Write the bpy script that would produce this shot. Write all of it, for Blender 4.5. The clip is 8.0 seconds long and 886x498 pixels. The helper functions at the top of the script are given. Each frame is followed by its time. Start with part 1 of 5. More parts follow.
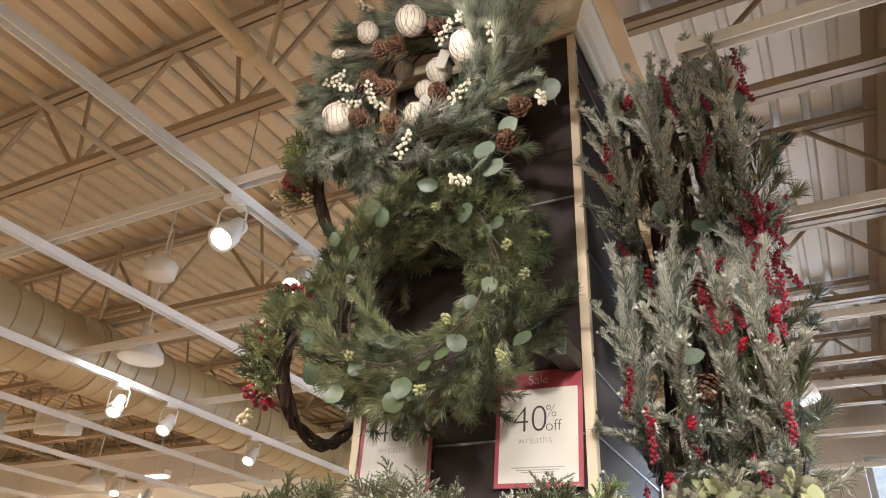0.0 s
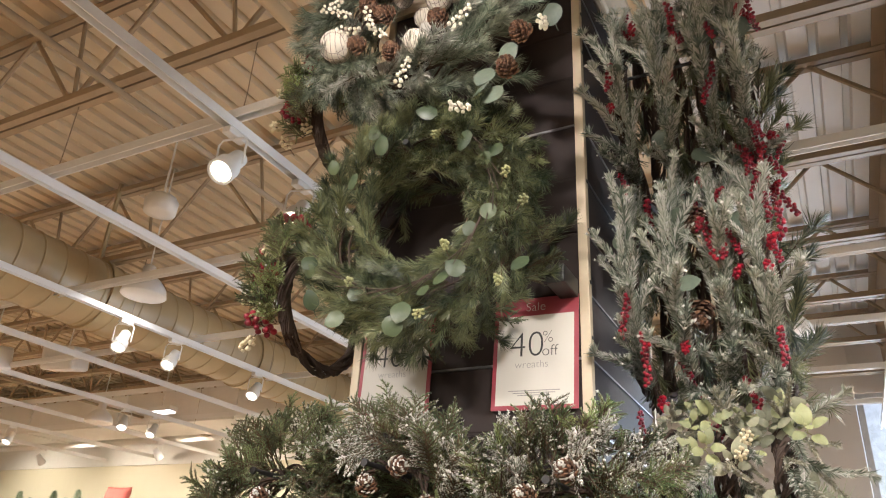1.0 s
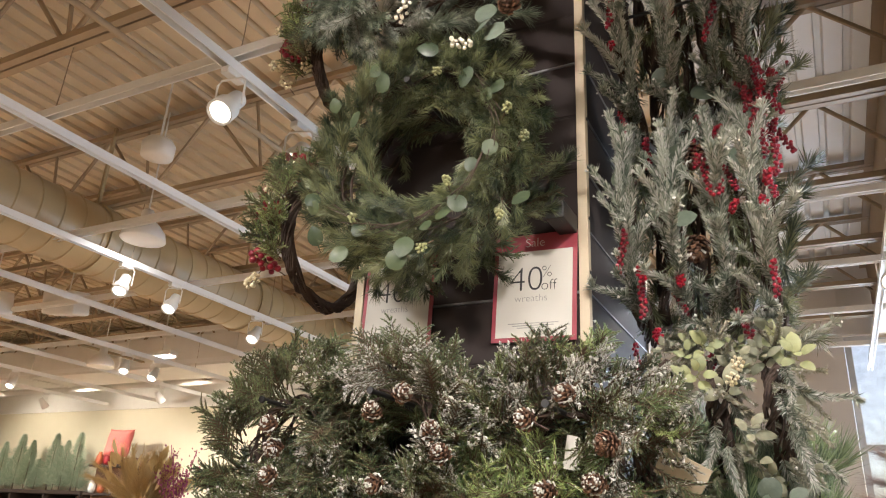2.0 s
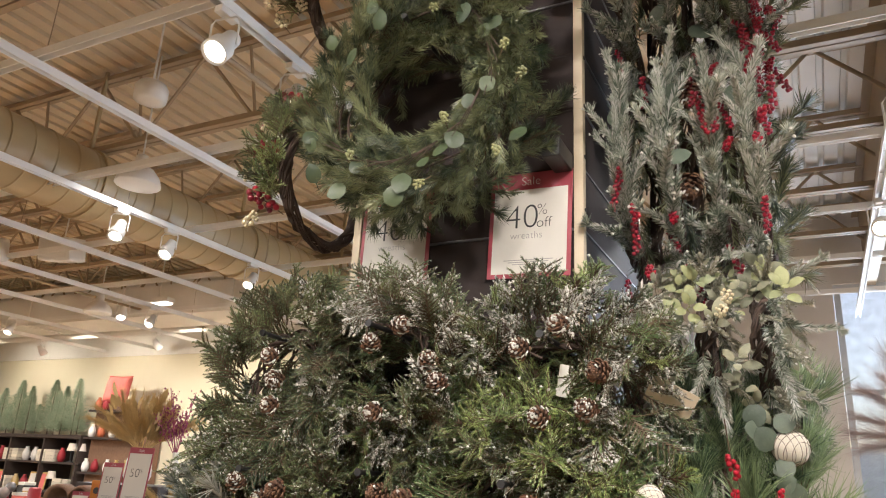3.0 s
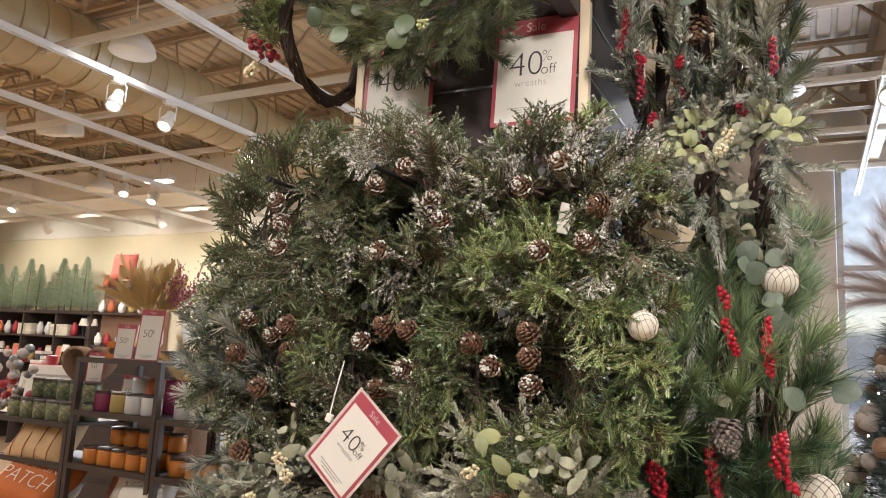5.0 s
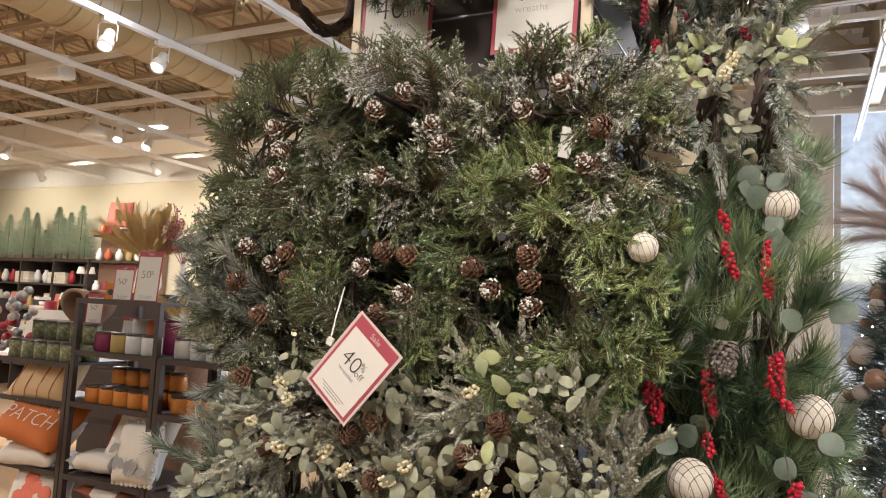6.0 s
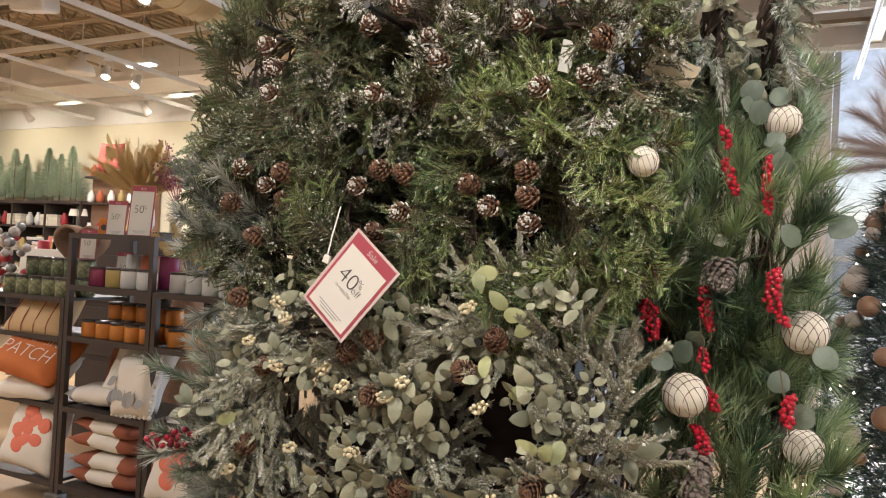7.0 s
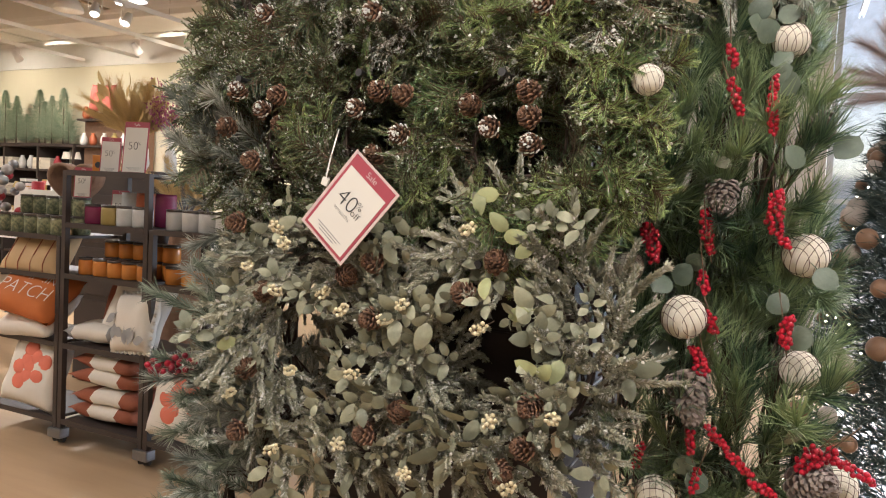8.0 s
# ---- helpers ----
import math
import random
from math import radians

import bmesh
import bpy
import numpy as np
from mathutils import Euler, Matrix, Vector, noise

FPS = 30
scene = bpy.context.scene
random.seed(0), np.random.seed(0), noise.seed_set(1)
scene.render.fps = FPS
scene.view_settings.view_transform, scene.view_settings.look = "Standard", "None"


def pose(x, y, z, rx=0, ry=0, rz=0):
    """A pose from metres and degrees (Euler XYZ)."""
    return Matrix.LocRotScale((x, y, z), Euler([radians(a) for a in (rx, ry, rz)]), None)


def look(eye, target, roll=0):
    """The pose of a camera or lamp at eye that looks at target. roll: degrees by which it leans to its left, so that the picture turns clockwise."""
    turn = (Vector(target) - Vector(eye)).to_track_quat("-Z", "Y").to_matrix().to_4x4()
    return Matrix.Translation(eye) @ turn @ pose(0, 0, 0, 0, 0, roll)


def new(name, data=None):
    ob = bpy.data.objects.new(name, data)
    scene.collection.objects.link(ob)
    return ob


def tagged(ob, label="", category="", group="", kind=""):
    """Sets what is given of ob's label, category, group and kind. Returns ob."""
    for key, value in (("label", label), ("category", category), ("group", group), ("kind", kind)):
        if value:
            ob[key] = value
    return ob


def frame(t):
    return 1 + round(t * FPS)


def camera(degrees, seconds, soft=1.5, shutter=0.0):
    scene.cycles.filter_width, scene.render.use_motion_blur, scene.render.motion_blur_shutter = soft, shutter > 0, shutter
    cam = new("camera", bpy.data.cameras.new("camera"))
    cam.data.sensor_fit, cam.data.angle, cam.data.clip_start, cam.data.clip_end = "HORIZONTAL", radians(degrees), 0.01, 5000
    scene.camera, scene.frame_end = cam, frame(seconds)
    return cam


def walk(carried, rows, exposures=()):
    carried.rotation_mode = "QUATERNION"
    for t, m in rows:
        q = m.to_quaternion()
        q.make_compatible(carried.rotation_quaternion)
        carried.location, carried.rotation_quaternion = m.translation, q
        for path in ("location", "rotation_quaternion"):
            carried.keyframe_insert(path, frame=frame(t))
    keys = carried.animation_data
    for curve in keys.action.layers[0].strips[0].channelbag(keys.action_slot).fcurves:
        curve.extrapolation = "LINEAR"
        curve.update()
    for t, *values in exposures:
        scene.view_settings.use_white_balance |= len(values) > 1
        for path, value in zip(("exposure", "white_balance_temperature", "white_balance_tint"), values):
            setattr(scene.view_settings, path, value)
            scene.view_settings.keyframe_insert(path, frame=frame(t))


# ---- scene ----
cam = camera(62.8, 8.0, soft=1.1)
PATH = [
    (0.0, (0.507, -1.736, 1.888), (-0.436, -0.039, 3.005), 3.3),
    (0.5, (0.507, -1.719, 1.865), (-0.455, 0.012, 2.91), 3.5),
    (1.0, (0.507, -1.721, 1.845), (-0.468, 0.049, 2.811), 3.4),
    (2.5, (0.501, -1.755, 1.776), (-0.483, 0.111, 2.531), 3.0),
    (3.0, (0.504, -1.758, 1.754), (-0.48, 0.134, 2.437), 3.0),
    (3.5, (0.501, -1.766, 1.733), (-0.487, 0.152, 2.334), 3.0),
    (4.0, (0.502, -1.771, 1.71), (-0.489, 0.171, 2.223), 3.0),
    (4.5, (0.504, -1.766, 1.677), (-0.496, 0.193, 2.101), 3.0),
    (6.0, (0.492, -1.753, 1.583), (-0.504, 0.243, 1.783), 3.0),
    (6.5, (0.487, -1.745, 1.553), (-0.498, 0.263, 1.672), 2.9),
    (7.0, (0.48, -1.737, 1.52), (-0.496, 0.279, 1.556), 3.0),
    (7.5, (0.473, -1.735, 1.492), (-0.493, 0.286, 1.445), 3.0),
    (8.0, (0.47, -1.728, 1.465), (-0.486, 0.293, 1.341), 3.1),
]
EXPOSURES = [(0.0, 0.03, 6120, 12), (2.0, -0.06, 6100, 12), (4.0, -0.12, 6080, 12), (8.0, -0.13, 6100, 12)]
walk(cam, [(t, look(eye, target, roll)) for t, eye, target, roll in PATH], EXPOSURES)

# ---- world, daylight and exposure ----
world = bpy.data.worlds.new("sky")
world.use_nodes = True
wn = world.node_tree
sky = wn.nodes.new("ShaderNodeTexSky")
sky.sky_type, sky.sun_disc = "NISHITA", False
sky.sun_elevation, sky.sun_rotation = radians(38), radians(20)
wn.links.new(sky.outputs[0], wn.nodes["Background"].inputs[0])
wn.nodes["Background"].inputs[1].default_value = 0.15
scene.world = world

sun = new("sun", bpy.data.lights.new("sun", "SUN"))
sun.data.energy, sun.data.angle, sun.data.color = 4.0, radians(0.5), (1, 0.95, 0.88)
sun.matrix_basis = look((3, 20, 16), (3, 6, 0))

WARM = (1.0, 0.90, 0.78)


def spot_light(at, to, watts, angle=80, color=WARM):
    lamp = new("spot_light", bpy.data.lights.new("spot_light", "SPOT"))
    lamp.data.energy, lamp.data.spot_size, lamp.data.spot_blend = watts, radians(angle), 0.8
    lamp.data.shadow_soft_size, lamp.data.color = 0.035, color
    lamp.matrix_basis = look(at, to)


def area_light(at, to, watts, sx, sy, color):
    lamp = new("area_light", bpy.data.lights.new("area_light", "AREA"))
    lamp.data.energy, lamp.data.shape, lamp.data.size, lamp.data.size_y, lamp.data.color = watts, "RECTANGLE", sx, sy, color
    lamp.matrix_basis = look(at, to)


# track heads: place and aim; the first five hang in view; the rest, unseen on the tracks behind and beside, are added
# to light the tower
HEADS = [
    ((-1.44, 0.02, 3.33), (-1.2, -1.6, 1.2)),
    ((-1.44, 0.46, 3.33), (-1.0, -1.2, 1.0)),
    ((-3.80, 1.52, 3.33), (-3.0, 0.2, 0.8)),
    ((-3.80, 1.98, 3.33), (-3.2, 0.3, 0.8)),
    ((-3.80, 2.92, 3.33), (-3.3, 1.0, 0.8)),
    ((-0.20, -1.085, 3.31), (-0.42, -0.2, 3.25)),
    ((-0.45, -2.17, 3.33), (-0.25, -0.1, 1.55)),
    ((0.95, -1.60, 3.33), (0.15, -0.2, 1.65)),
    ((-1.44, -1.60, 3.33), (-0.50, -0.1, 1.4)),
]
HEAD_WATTS = [34, 34, 40, 40, 36, 34, 88, 165, 66]
HEAD_ANGLE = [95, 95, 95, 95, 95, 105, 80, 80, 80]
for (at, to), watts, wide in zip(HEADS, HEAD_WATTS, HEAD_ANGLE):
    way = (Vector(to) - Vector(at)).normalized()
    spot_light(Vector(at) + way * 0.115, to, watts, wide)
# high-bay pendants; first and seventh are real, the other six added as fill light
PENDANTS_AND_FILL = [(-3.6, 1.45, 3.62), (-2.0, -3.2, 3.62), (2.6, -3.0, 3.62), (2.8, 1.4, 3.62), (-6.6, -1.0, 3.40), (-6.8, 3.75, 3.40), (0.36, 2.70, 3.30), (-10.6, 1.6, 3.40)]
for p, watts in zip(PENDANTS_AND_FILL, (4, 95, 95, 115, 190, 205, 30, 230)):
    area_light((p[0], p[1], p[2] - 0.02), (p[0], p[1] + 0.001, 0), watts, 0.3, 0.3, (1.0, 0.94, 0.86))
# daylight in the shop window
area_light((2.9, 6.35, 2.0), (2.6, 0, 1.6), 440, 4.0, 3.6, (0.72, 0.86, 1.0))
# wall washers over the back shelf
for x in (-11.4, -9.2, -7.0):
    spot_light((x, 4.9, 3.4), (x, 6.4, 2.6), 110, 110, (1.0, 0.88, 0.68))


# ---- materials ----
def material(name, color, rough=0.6, metal=0.0, second=None, scale=12.0, amount=0.5, bump=0.0, bump_scale=60.0,
             by_object=0.0, by_island=0.0, emit=0.0, stretch=(1, 1, 1), glass=0.0, coords="Object", sheen=0.0, gloss=0.5):
    """A principled surface whose colour drifts between two tones by noise, and from piece to piece."""
    m = bpy.data.materials.new(name)
    m.use_nodes = True
    t = m.node_tree
    b = t.nodes["Principled BSDF"]
    b.inputs["Roughness"].default_value, b.inputs["Metallic"].default_value = rough, metal
    b.inputs["Transmission Weight"].default_value = glass
    b.inputs["Sheen Weight"].default_value = sheen
    b.inputs["Specular IOR Level"].default_value = gloss
    second = second or tuple(0.65 * c for c in color)
    tc = t.nodes.new("ShaderNodeTexCoord")
    mp = t.nodes.new("ShaderNodeMapping")
    mp.inputs["Scale"].default_value = stretch
    t.links.new(tc.outputs[coords], mp.inputs[0])
    n1 = t.nodes.new("ShaderNodeTexNoise")
    n1.inputs["Scale"].default_value, n1.inputs["Detail"].default_value = scale, 6
    t.links.new(mp.outputs[0], n1.inputs["Vector"])
    n2 = t.nodes.new("ShaderNodeTexNoise")
    n2.inputs["Scale"].default_value, n2.inputs["Detail"].default_value = scale * 9, 3
    t.links.new(mp.outputs[0], n2.inputs["Vector"])
    mean = t.nodes.new("ShaderNodeMath")
    mean.operation = "MULTIPLY_ADD"
    t.links.new(n2.outputs["Fac"], mean.inputs[0])
    mean.inputs[1].default_value = 0.35
    t.links.new(n1.outputs["Fac"], mean.inputs[2])
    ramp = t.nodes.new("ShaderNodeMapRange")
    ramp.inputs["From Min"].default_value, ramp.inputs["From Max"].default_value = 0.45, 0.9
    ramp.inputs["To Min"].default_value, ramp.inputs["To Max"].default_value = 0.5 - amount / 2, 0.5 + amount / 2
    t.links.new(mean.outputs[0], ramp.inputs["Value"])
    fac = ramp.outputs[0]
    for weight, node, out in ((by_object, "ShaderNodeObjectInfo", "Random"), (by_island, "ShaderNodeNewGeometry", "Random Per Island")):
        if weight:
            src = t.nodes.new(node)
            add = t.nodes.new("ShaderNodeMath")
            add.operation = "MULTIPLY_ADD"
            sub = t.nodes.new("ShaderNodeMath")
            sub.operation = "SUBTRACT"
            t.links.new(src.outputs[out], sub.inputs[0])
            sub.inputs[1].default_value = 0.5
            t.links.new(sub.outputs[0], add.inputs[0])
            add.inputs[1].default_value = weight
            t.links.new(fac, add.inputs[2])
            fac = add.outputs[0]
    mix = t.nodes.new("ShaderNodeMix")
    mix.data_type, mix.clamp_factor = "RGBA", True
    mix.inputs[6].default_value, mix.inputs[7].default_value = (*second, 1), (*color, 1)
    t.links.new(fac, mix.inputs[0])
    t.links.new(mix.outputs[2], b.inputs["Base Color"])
    if bump:
        n3 = t.nodes.new("ShaderNodeTexNoise")
        n3.inputs["Scale"].default_value, n3.inputs["Detail"].default_value = bump_scale, 5
        t.links.new(mp.outputs[0], n3.inputs["Vector"])
        bp = t.nodes.new("ShaderNodeBump")
        bp.inputs["Strength"].default_value, bp.inputs["Distance"].default_value = bump, 0.01
        t.links.new(n3.outputs["Fac"], bp.inputs["Height"])
        t.links.new(bp.outputs[0], b.inputs["Normal"])
    if emit:
        b.inputs["Emission Color"].default_value, b.inputs["Emission Strength"].default_value = (*color, 1), emit
    return m


M = dict(
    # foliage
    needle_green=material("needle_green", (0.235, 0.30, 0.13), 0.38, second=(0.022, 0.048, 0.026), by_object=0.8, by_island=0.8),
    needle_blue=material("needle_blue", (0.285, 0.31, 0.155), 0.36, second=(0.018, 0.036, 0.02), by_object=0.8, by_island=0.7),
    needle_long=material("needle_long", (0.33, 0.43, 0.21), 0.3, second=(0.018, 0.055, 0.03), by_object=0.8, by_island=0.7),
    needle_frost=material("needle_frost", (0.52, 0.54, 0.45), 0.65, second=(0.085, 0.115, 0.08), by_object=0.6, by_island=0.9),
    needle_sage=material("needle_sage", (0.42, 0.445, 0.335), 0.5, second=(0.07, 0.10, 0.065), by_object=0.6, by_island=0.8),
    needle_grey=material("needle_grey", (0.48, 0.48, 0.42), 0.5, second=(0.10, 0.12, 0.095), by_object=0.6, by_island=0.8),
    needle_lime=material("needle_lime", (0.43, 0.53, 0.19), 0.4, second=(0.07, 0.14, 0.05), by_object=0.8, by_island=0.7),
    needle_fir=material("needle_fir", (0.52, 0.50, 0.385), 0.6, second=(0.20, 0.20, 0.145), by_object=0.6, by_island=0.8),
    stem=material("stem", (0.13, 0.085, 0.05), 0.8, by_object=0.4),
    snow=material("snow", (0.72, 0.71, 0.67), 0.8, second=(0.46, 0.45, 0.41), by_island=0.6, bump=0.4),
    leaf_euc=material("leaf_euc", (0.085, 0.115, 0.052), 0.42, second=(0.038, 0.058, 0.03), scale=30, by_object=1.1, bump=0.15),
    leaf_sage=material("leaf_sage", (0.35, 0.345, 0.235), 0.6, second=(0.14, 0.145, 0.098), scale=30, by_object=1.1, bump=0.15),
    leaf_lime=material("leaf_lime", (0.38, 0.395, 0.19), 0.55, second=(0.22, 0.24, 0.125), scale=30, by_object=0.9, bump=0.15),
    leaf_grey=material("leaf_grey", (0.145, 0.18, 0.13), 0.5, second=(0.07, 0.095, 0.07), scale=30, by_object=0.9, bump=0.15),
    cone=material("cone", (0.13, 0.06, 0.035), 0.7, second=(0.035, 0.016, 0.011), by_island=0.8),
    cone_tip=material("cone_tip", (0.21, 0.11, 0.06), 0.7, second=(0.08, 0.04, 0.024), by_island=0.9),
    cone_grey=material("cone_grey", (0.30, 0.25, 0.22), 0.7, second=(0.14, 0.11, 0.10), by_island=0.7),
    twig=material("twig", (0.085, 0.055, 0.04), 0.85, second=(0.028, 0.018, 0.014), by_island=0.9, bump=0.4),
    berry_red=material("berry_red", (0.42, 0.008, 0.026), 0.28, second=(0.20, 0.004, 0.016), by_island=0.9),
    berry_dark=material("berry_dark", (0.34, 0.012, 0.03), 0.35, second=(0.14, 0.006, 0.018), by_island=0.9),
    berry_cream=material("berry_cream", (0.84, 0.81, 0.72), 0.45, second=(0.72, 0.68, 0.56), by_island=0.7),
    berry_ivory=material("berry_ivory", (0.76, 0.68, 0.48), 0.5, second=(0.62, 0.53, 0.33), by_island=0.7),
    linen=material("linen", (0.78, 0.73, 0.62), 0.95, second=(0.66, 0.60, 0.50), scale=20, bump=0.35, bump_scale=300, sheen=0.3),
    thread=material("thread", (0.12, 0.07, 0.055), 0.9),
    # tower and signs
    brown=material("brown", (0.043, 0.032, 0.030), 0.6, second=(0.034, 0.026, 0.024), scale=4, bump=0.05, by_object=0.5, gloss=0.15),
    cream=material("cream", (0.62, 0.53, 0.38), 0.5, second=(0.53, 0.44, 0.31), scale=5, bump=0.08),
    white_paint=material("white_paint", (0.82, 0.80, 0.76), 0.5, second=(0.72, 0.70, 0.66), scale=5, bump=0.06),
    rail=material("rail", (0.36, 0.36, 0.37), 0.45, 1.0, bump=0.05),
    black=material("black", (0.025, 0.024, 0.024), 0.5),
    paper=material("paper", (0.66, 0.63, 0.575), 0.55, second=(0.61, 0.58, 0.525), scale=3, amount=0.3),
    red_print=material("red_print", (0.36, 0.06, 0.085), 0.5, second=(0.31, 0.05, 0.07), scale=3),
    ink=material("ink", (0.05, 0.05, 0.052), 0.6),
    ink_grey=material("ink_grey", (0.38, 0.37, 0.36), 0.6),
    ink_white=material("ink_white", (0.85, 0.80, 0.78), 0.6),
    card=material("card", (0.70, 0.60, 0.44), 0.8, second=(0.62, 0.52, 0.37)),
    sleeve=material("sleeve", (0.62, 0.50, 0.48), 0.15, second=(0.52, 0.40, 0.38), scale=6),
    # building
    deck_tan=material("deck_tan", (0.70, 0.57, 0.39), 0.32, second=(0.60, 0.48, 0.32), scale=1.2, bump=0.05, bump_scale=8),
    deck_white=material("deck_white", (0.80, 0.79, 0.77), 0.45, second=(0.71, 0.70, 0.68), scale=1.2, bump=0.05),
    joist=material("joist", (0.44, 0.335, 0.215), 0.5, second=(0.34, 0.25, 0.155), scale=3),
    joist_dark=material("joist_dark", (0.34, 0.26, 0.17), 0.5, second=(0.26, 0.195, 0.125), scale=3),
    duct=material("duct", (0.50, 0.395, 0.225), 0.36, second=(0.40, 0.305, 0.165), scale=1.5, bump=0.04),
    track=material("track", (0.86, 0.845, 0.82), 0.4, second=(0.78, 0.76, 0.73), scale=4),
    lamp_glow=material("lamp_glow", (1.0, 0.90, 0.72), 0.4, emit=7),
    pend_glow=material("pend_glow", (0.80, 0.95, 0.95), 0.4, emit=0.9),
    tube_glow=material("tube_glow", (1.0, 0.96, 0.9), 0.4, emit=5),
    wall_cream=material("wall_cream", (0.75, 0.69, 0.53), 0.8, second=(0.69, 0.63, 0.47), scale=1.0, bump=0.04),
    wall_grey=material("wall_grey", (0.62, 0.59, 0.56), 0.8, second=(0.56, 0.53, 0.50), scale=1.0, bump=0.04),
    floor=material("floor", (0.46, 0.315, 0.185), 0.35, second=(0.36, 0.235, 0.135), scale=3, stretch=(0.4, 4, 1), by_object=0.7, bump=0.04),
    aluminium=material("aluminium", (0.62, 0.64, 0.67), 0.45, 0.2),
    outside=material("outside", (0.75, 0.76, 0.75), 0.9, second=(0.6, 0.61, 0.6), scale=0.4),
    # goods
    rack=material("rack", (0.062, 0.046, 0.039), 0.5, second=(0.046, 0.034, 0.029), scale=6, stretch=(1, 1, 6), bump=0.1, gloss=0.3),
    orange=material("orange", (0.55, 0.16, 0.035), 0.9, second=(0.46, 0.125, 0.03), scale=8, bump=0.3, bump_scale=250),
    rust=material("rust", (0.33, 0.10, 0.05), 0.9, second=(0.24, 0.07, 0.035), scale=8, bump=0.3, bump_scale=250),
    tan_cloth=material("tan_cloth", (0.56, 0.38, 0.20), 0.9, second=(0.48, 0.31, 0.155), scale=8, bump=0.3, bump_scale=250),
    white_cloth=material("white_cloth", (0.76, 0.70, 0.62), 0.9, second=(0.66, 0.60, 0.52), scale=8, bump=0.3, bump_scale=250),
    coral=material("coral", (0.78, 0.22, 0.14), 0.9, second=(0.66, 0.16, 0.10), scale=8, bump=0.3, bump_scale=250),
    amber=material("amber", (0.62, 0.24, 0.05), 0.2, second=(0.48, 0.16, 0.03), scale=20, by_object=0.6),
    merlot=material("merlot", (0.26, 0.035, 0.10), 0.25),
    terracotta=material("terracotta", (0.58, 0.15, 0.06), 0.4),
    mustard=material("mustard", (0.50, 0.36, 0.12), 0.3),
    pale_jar=material("pale_jar", (0.68, 0.66, 0.63), 0.3),
    green_jar=material("green_jar", (0.09, 0.105, 0.065), 0.25, second=(0.27, 0.27, 0.15), scale=45, amount=1.6, by_object=0.3),
    lid=material("lid", (0.10, 0.085, 0.075), 0.35, 0.7),
    basket=material("basket", (0.26, 0.15, 0.09), 0.8, second=(0.14, 0.075, 0.045), scale=30, bump=0.8, bump_scale=90),
    clear=material("clear", (0.9, 0.9, 0.9), 0.08, glass=0.9),
    pampas=material("pampas", (0.68, 0.50, 0.23), 0.9, second=(0.46, 0.32, 0.13), by_island=0.9),
    plume=material("plume", (0.60, 0.50, 0.47), 0.9, second=(0.40, 0.31, 0.29), by_island=0.9),
    pink=material("pink", (0.72, 0.20, 0.17), 0.9, second=(0.62, 0.15, 0.13), bump=0.3),
    tree_lit=material("tree_lit", (0.42, 0.48, 0.35), 0.7, second=(0.19, 0.27, 0.17), by_island=0.9),
    tree_dark=material("tree_dark", (0.085, 0.115, 0.10), 0.6, second=(0.028, 0.05, 0.046), by_island=0.9),
    fairy=material("fairy", (1.0, 0.88, 0.68), 0.4, emit=9),
    bauble_red=material("bauble_red", (0.36, 0.02, 0.03), 0.5),
    bauble_white=material("bauble_white", (0.52, 0.46, 0.42), 0.6, by_object=0.8),
    bauble_brown=material("bauble_brown", (0.34, 0.20, 0.13), 0.4, by_object=0.8),
    book=material("book", (0.70, 0.64, 0.52), 0.8, by_object=0.9),
    gold=material("gold", (0.66, 0.46, 0.16), 0.35, 0.7),
    magenta=material("magenta", (0.42, 0.10, 0.19), 0.7, second=(0.24, 0.06, 0.11), by_island=0.9),
)


# ---- building helpers ----
def link(name, me, parent=None, m=None, label=""):
    ob = new(name, me)
    ob.parent = parent
    if m is not None:
        ob.matrix_basis = m
    return tagged(ob, label)


def thing(name, m, label, category, group="", kind=""):
    ob = new(name)
    ob.empty_display_size = 0.05
    ob.matrix_basis = m
    return tagged(ob, label, category, group, kind)


def mesh_of(name, bm, mats, smooth=False):
    me = bpy.data.meshes.new(name)
    bm.to_mesh(me)
    bm.free()
    for s in mats if isinstance(mats, (list, tuple)) else [mats]:
        me.materials.append(s)
    if smooth:
        me.shade_smooth()
    return me


def data_mesh(name, verts, faces, mats, slots=None, smooth=False):
    me = bpy.data.meshes.new(name)
    me.from_pydata([tuple(v) for v in verts], [], faces)
    for s in mats if isinstance(mats, (list, tuple)) else [mats]:
        me.materials.append(s)
    if slots is not None:
        me.polygons.foreach_set("material_index", slots)
    if smooth:
        me.shade_smooth()
    return me


def part(name, bm, mat, parent, label="", smooth=False, m=None):
    return link(name, mesh_of(name, bm, mat, smooth), parent, m, label)


def box(x0, x1, y0, y1, z0, z1, bevel=0.0, bm=None):
    bm = bm or bmesh.new()
    r = bmesh.ops.create_cube(bm, size=1, matrix=Matrix.LocRotScale(((x0 + x1) / 2, (y0 + y1) / 2, (z0 + z1) / 2), None, (x1 - x0, y1 - y0, z1 - z0)))
    if bevel:
        es = list({e for v in r["verts"] for e in v.link_edges})
        bmesh.ops.bevel(bm, geom=es, offset=bevel, segments=2, affect="EDGES", profile=0.6)
    return bm


def lathe(profile, steps=20, bm=None):
    """Turn a profile of (radius, height) about z."""
    bm = bm or bmesh.new()
    rings = [[bm.verts.new((r * math.cos(a), r * math.sin(a), z)) for a in np.linspace(0, 2 * math.pi, steps, endpoint=False)] for r, z in profile]
    for p, q in zip(rings, rings[1:]):
        for i in range(steps):
            bm.faces.new((p[i], p[(i + 1) % steps], q[(i + 1) % steps], q[i]))
    for ring, flip in ((rings[0], True), (rings[-1], False)):
        bm.faces.new(ring[::-1] if flip else ring)
    return bm


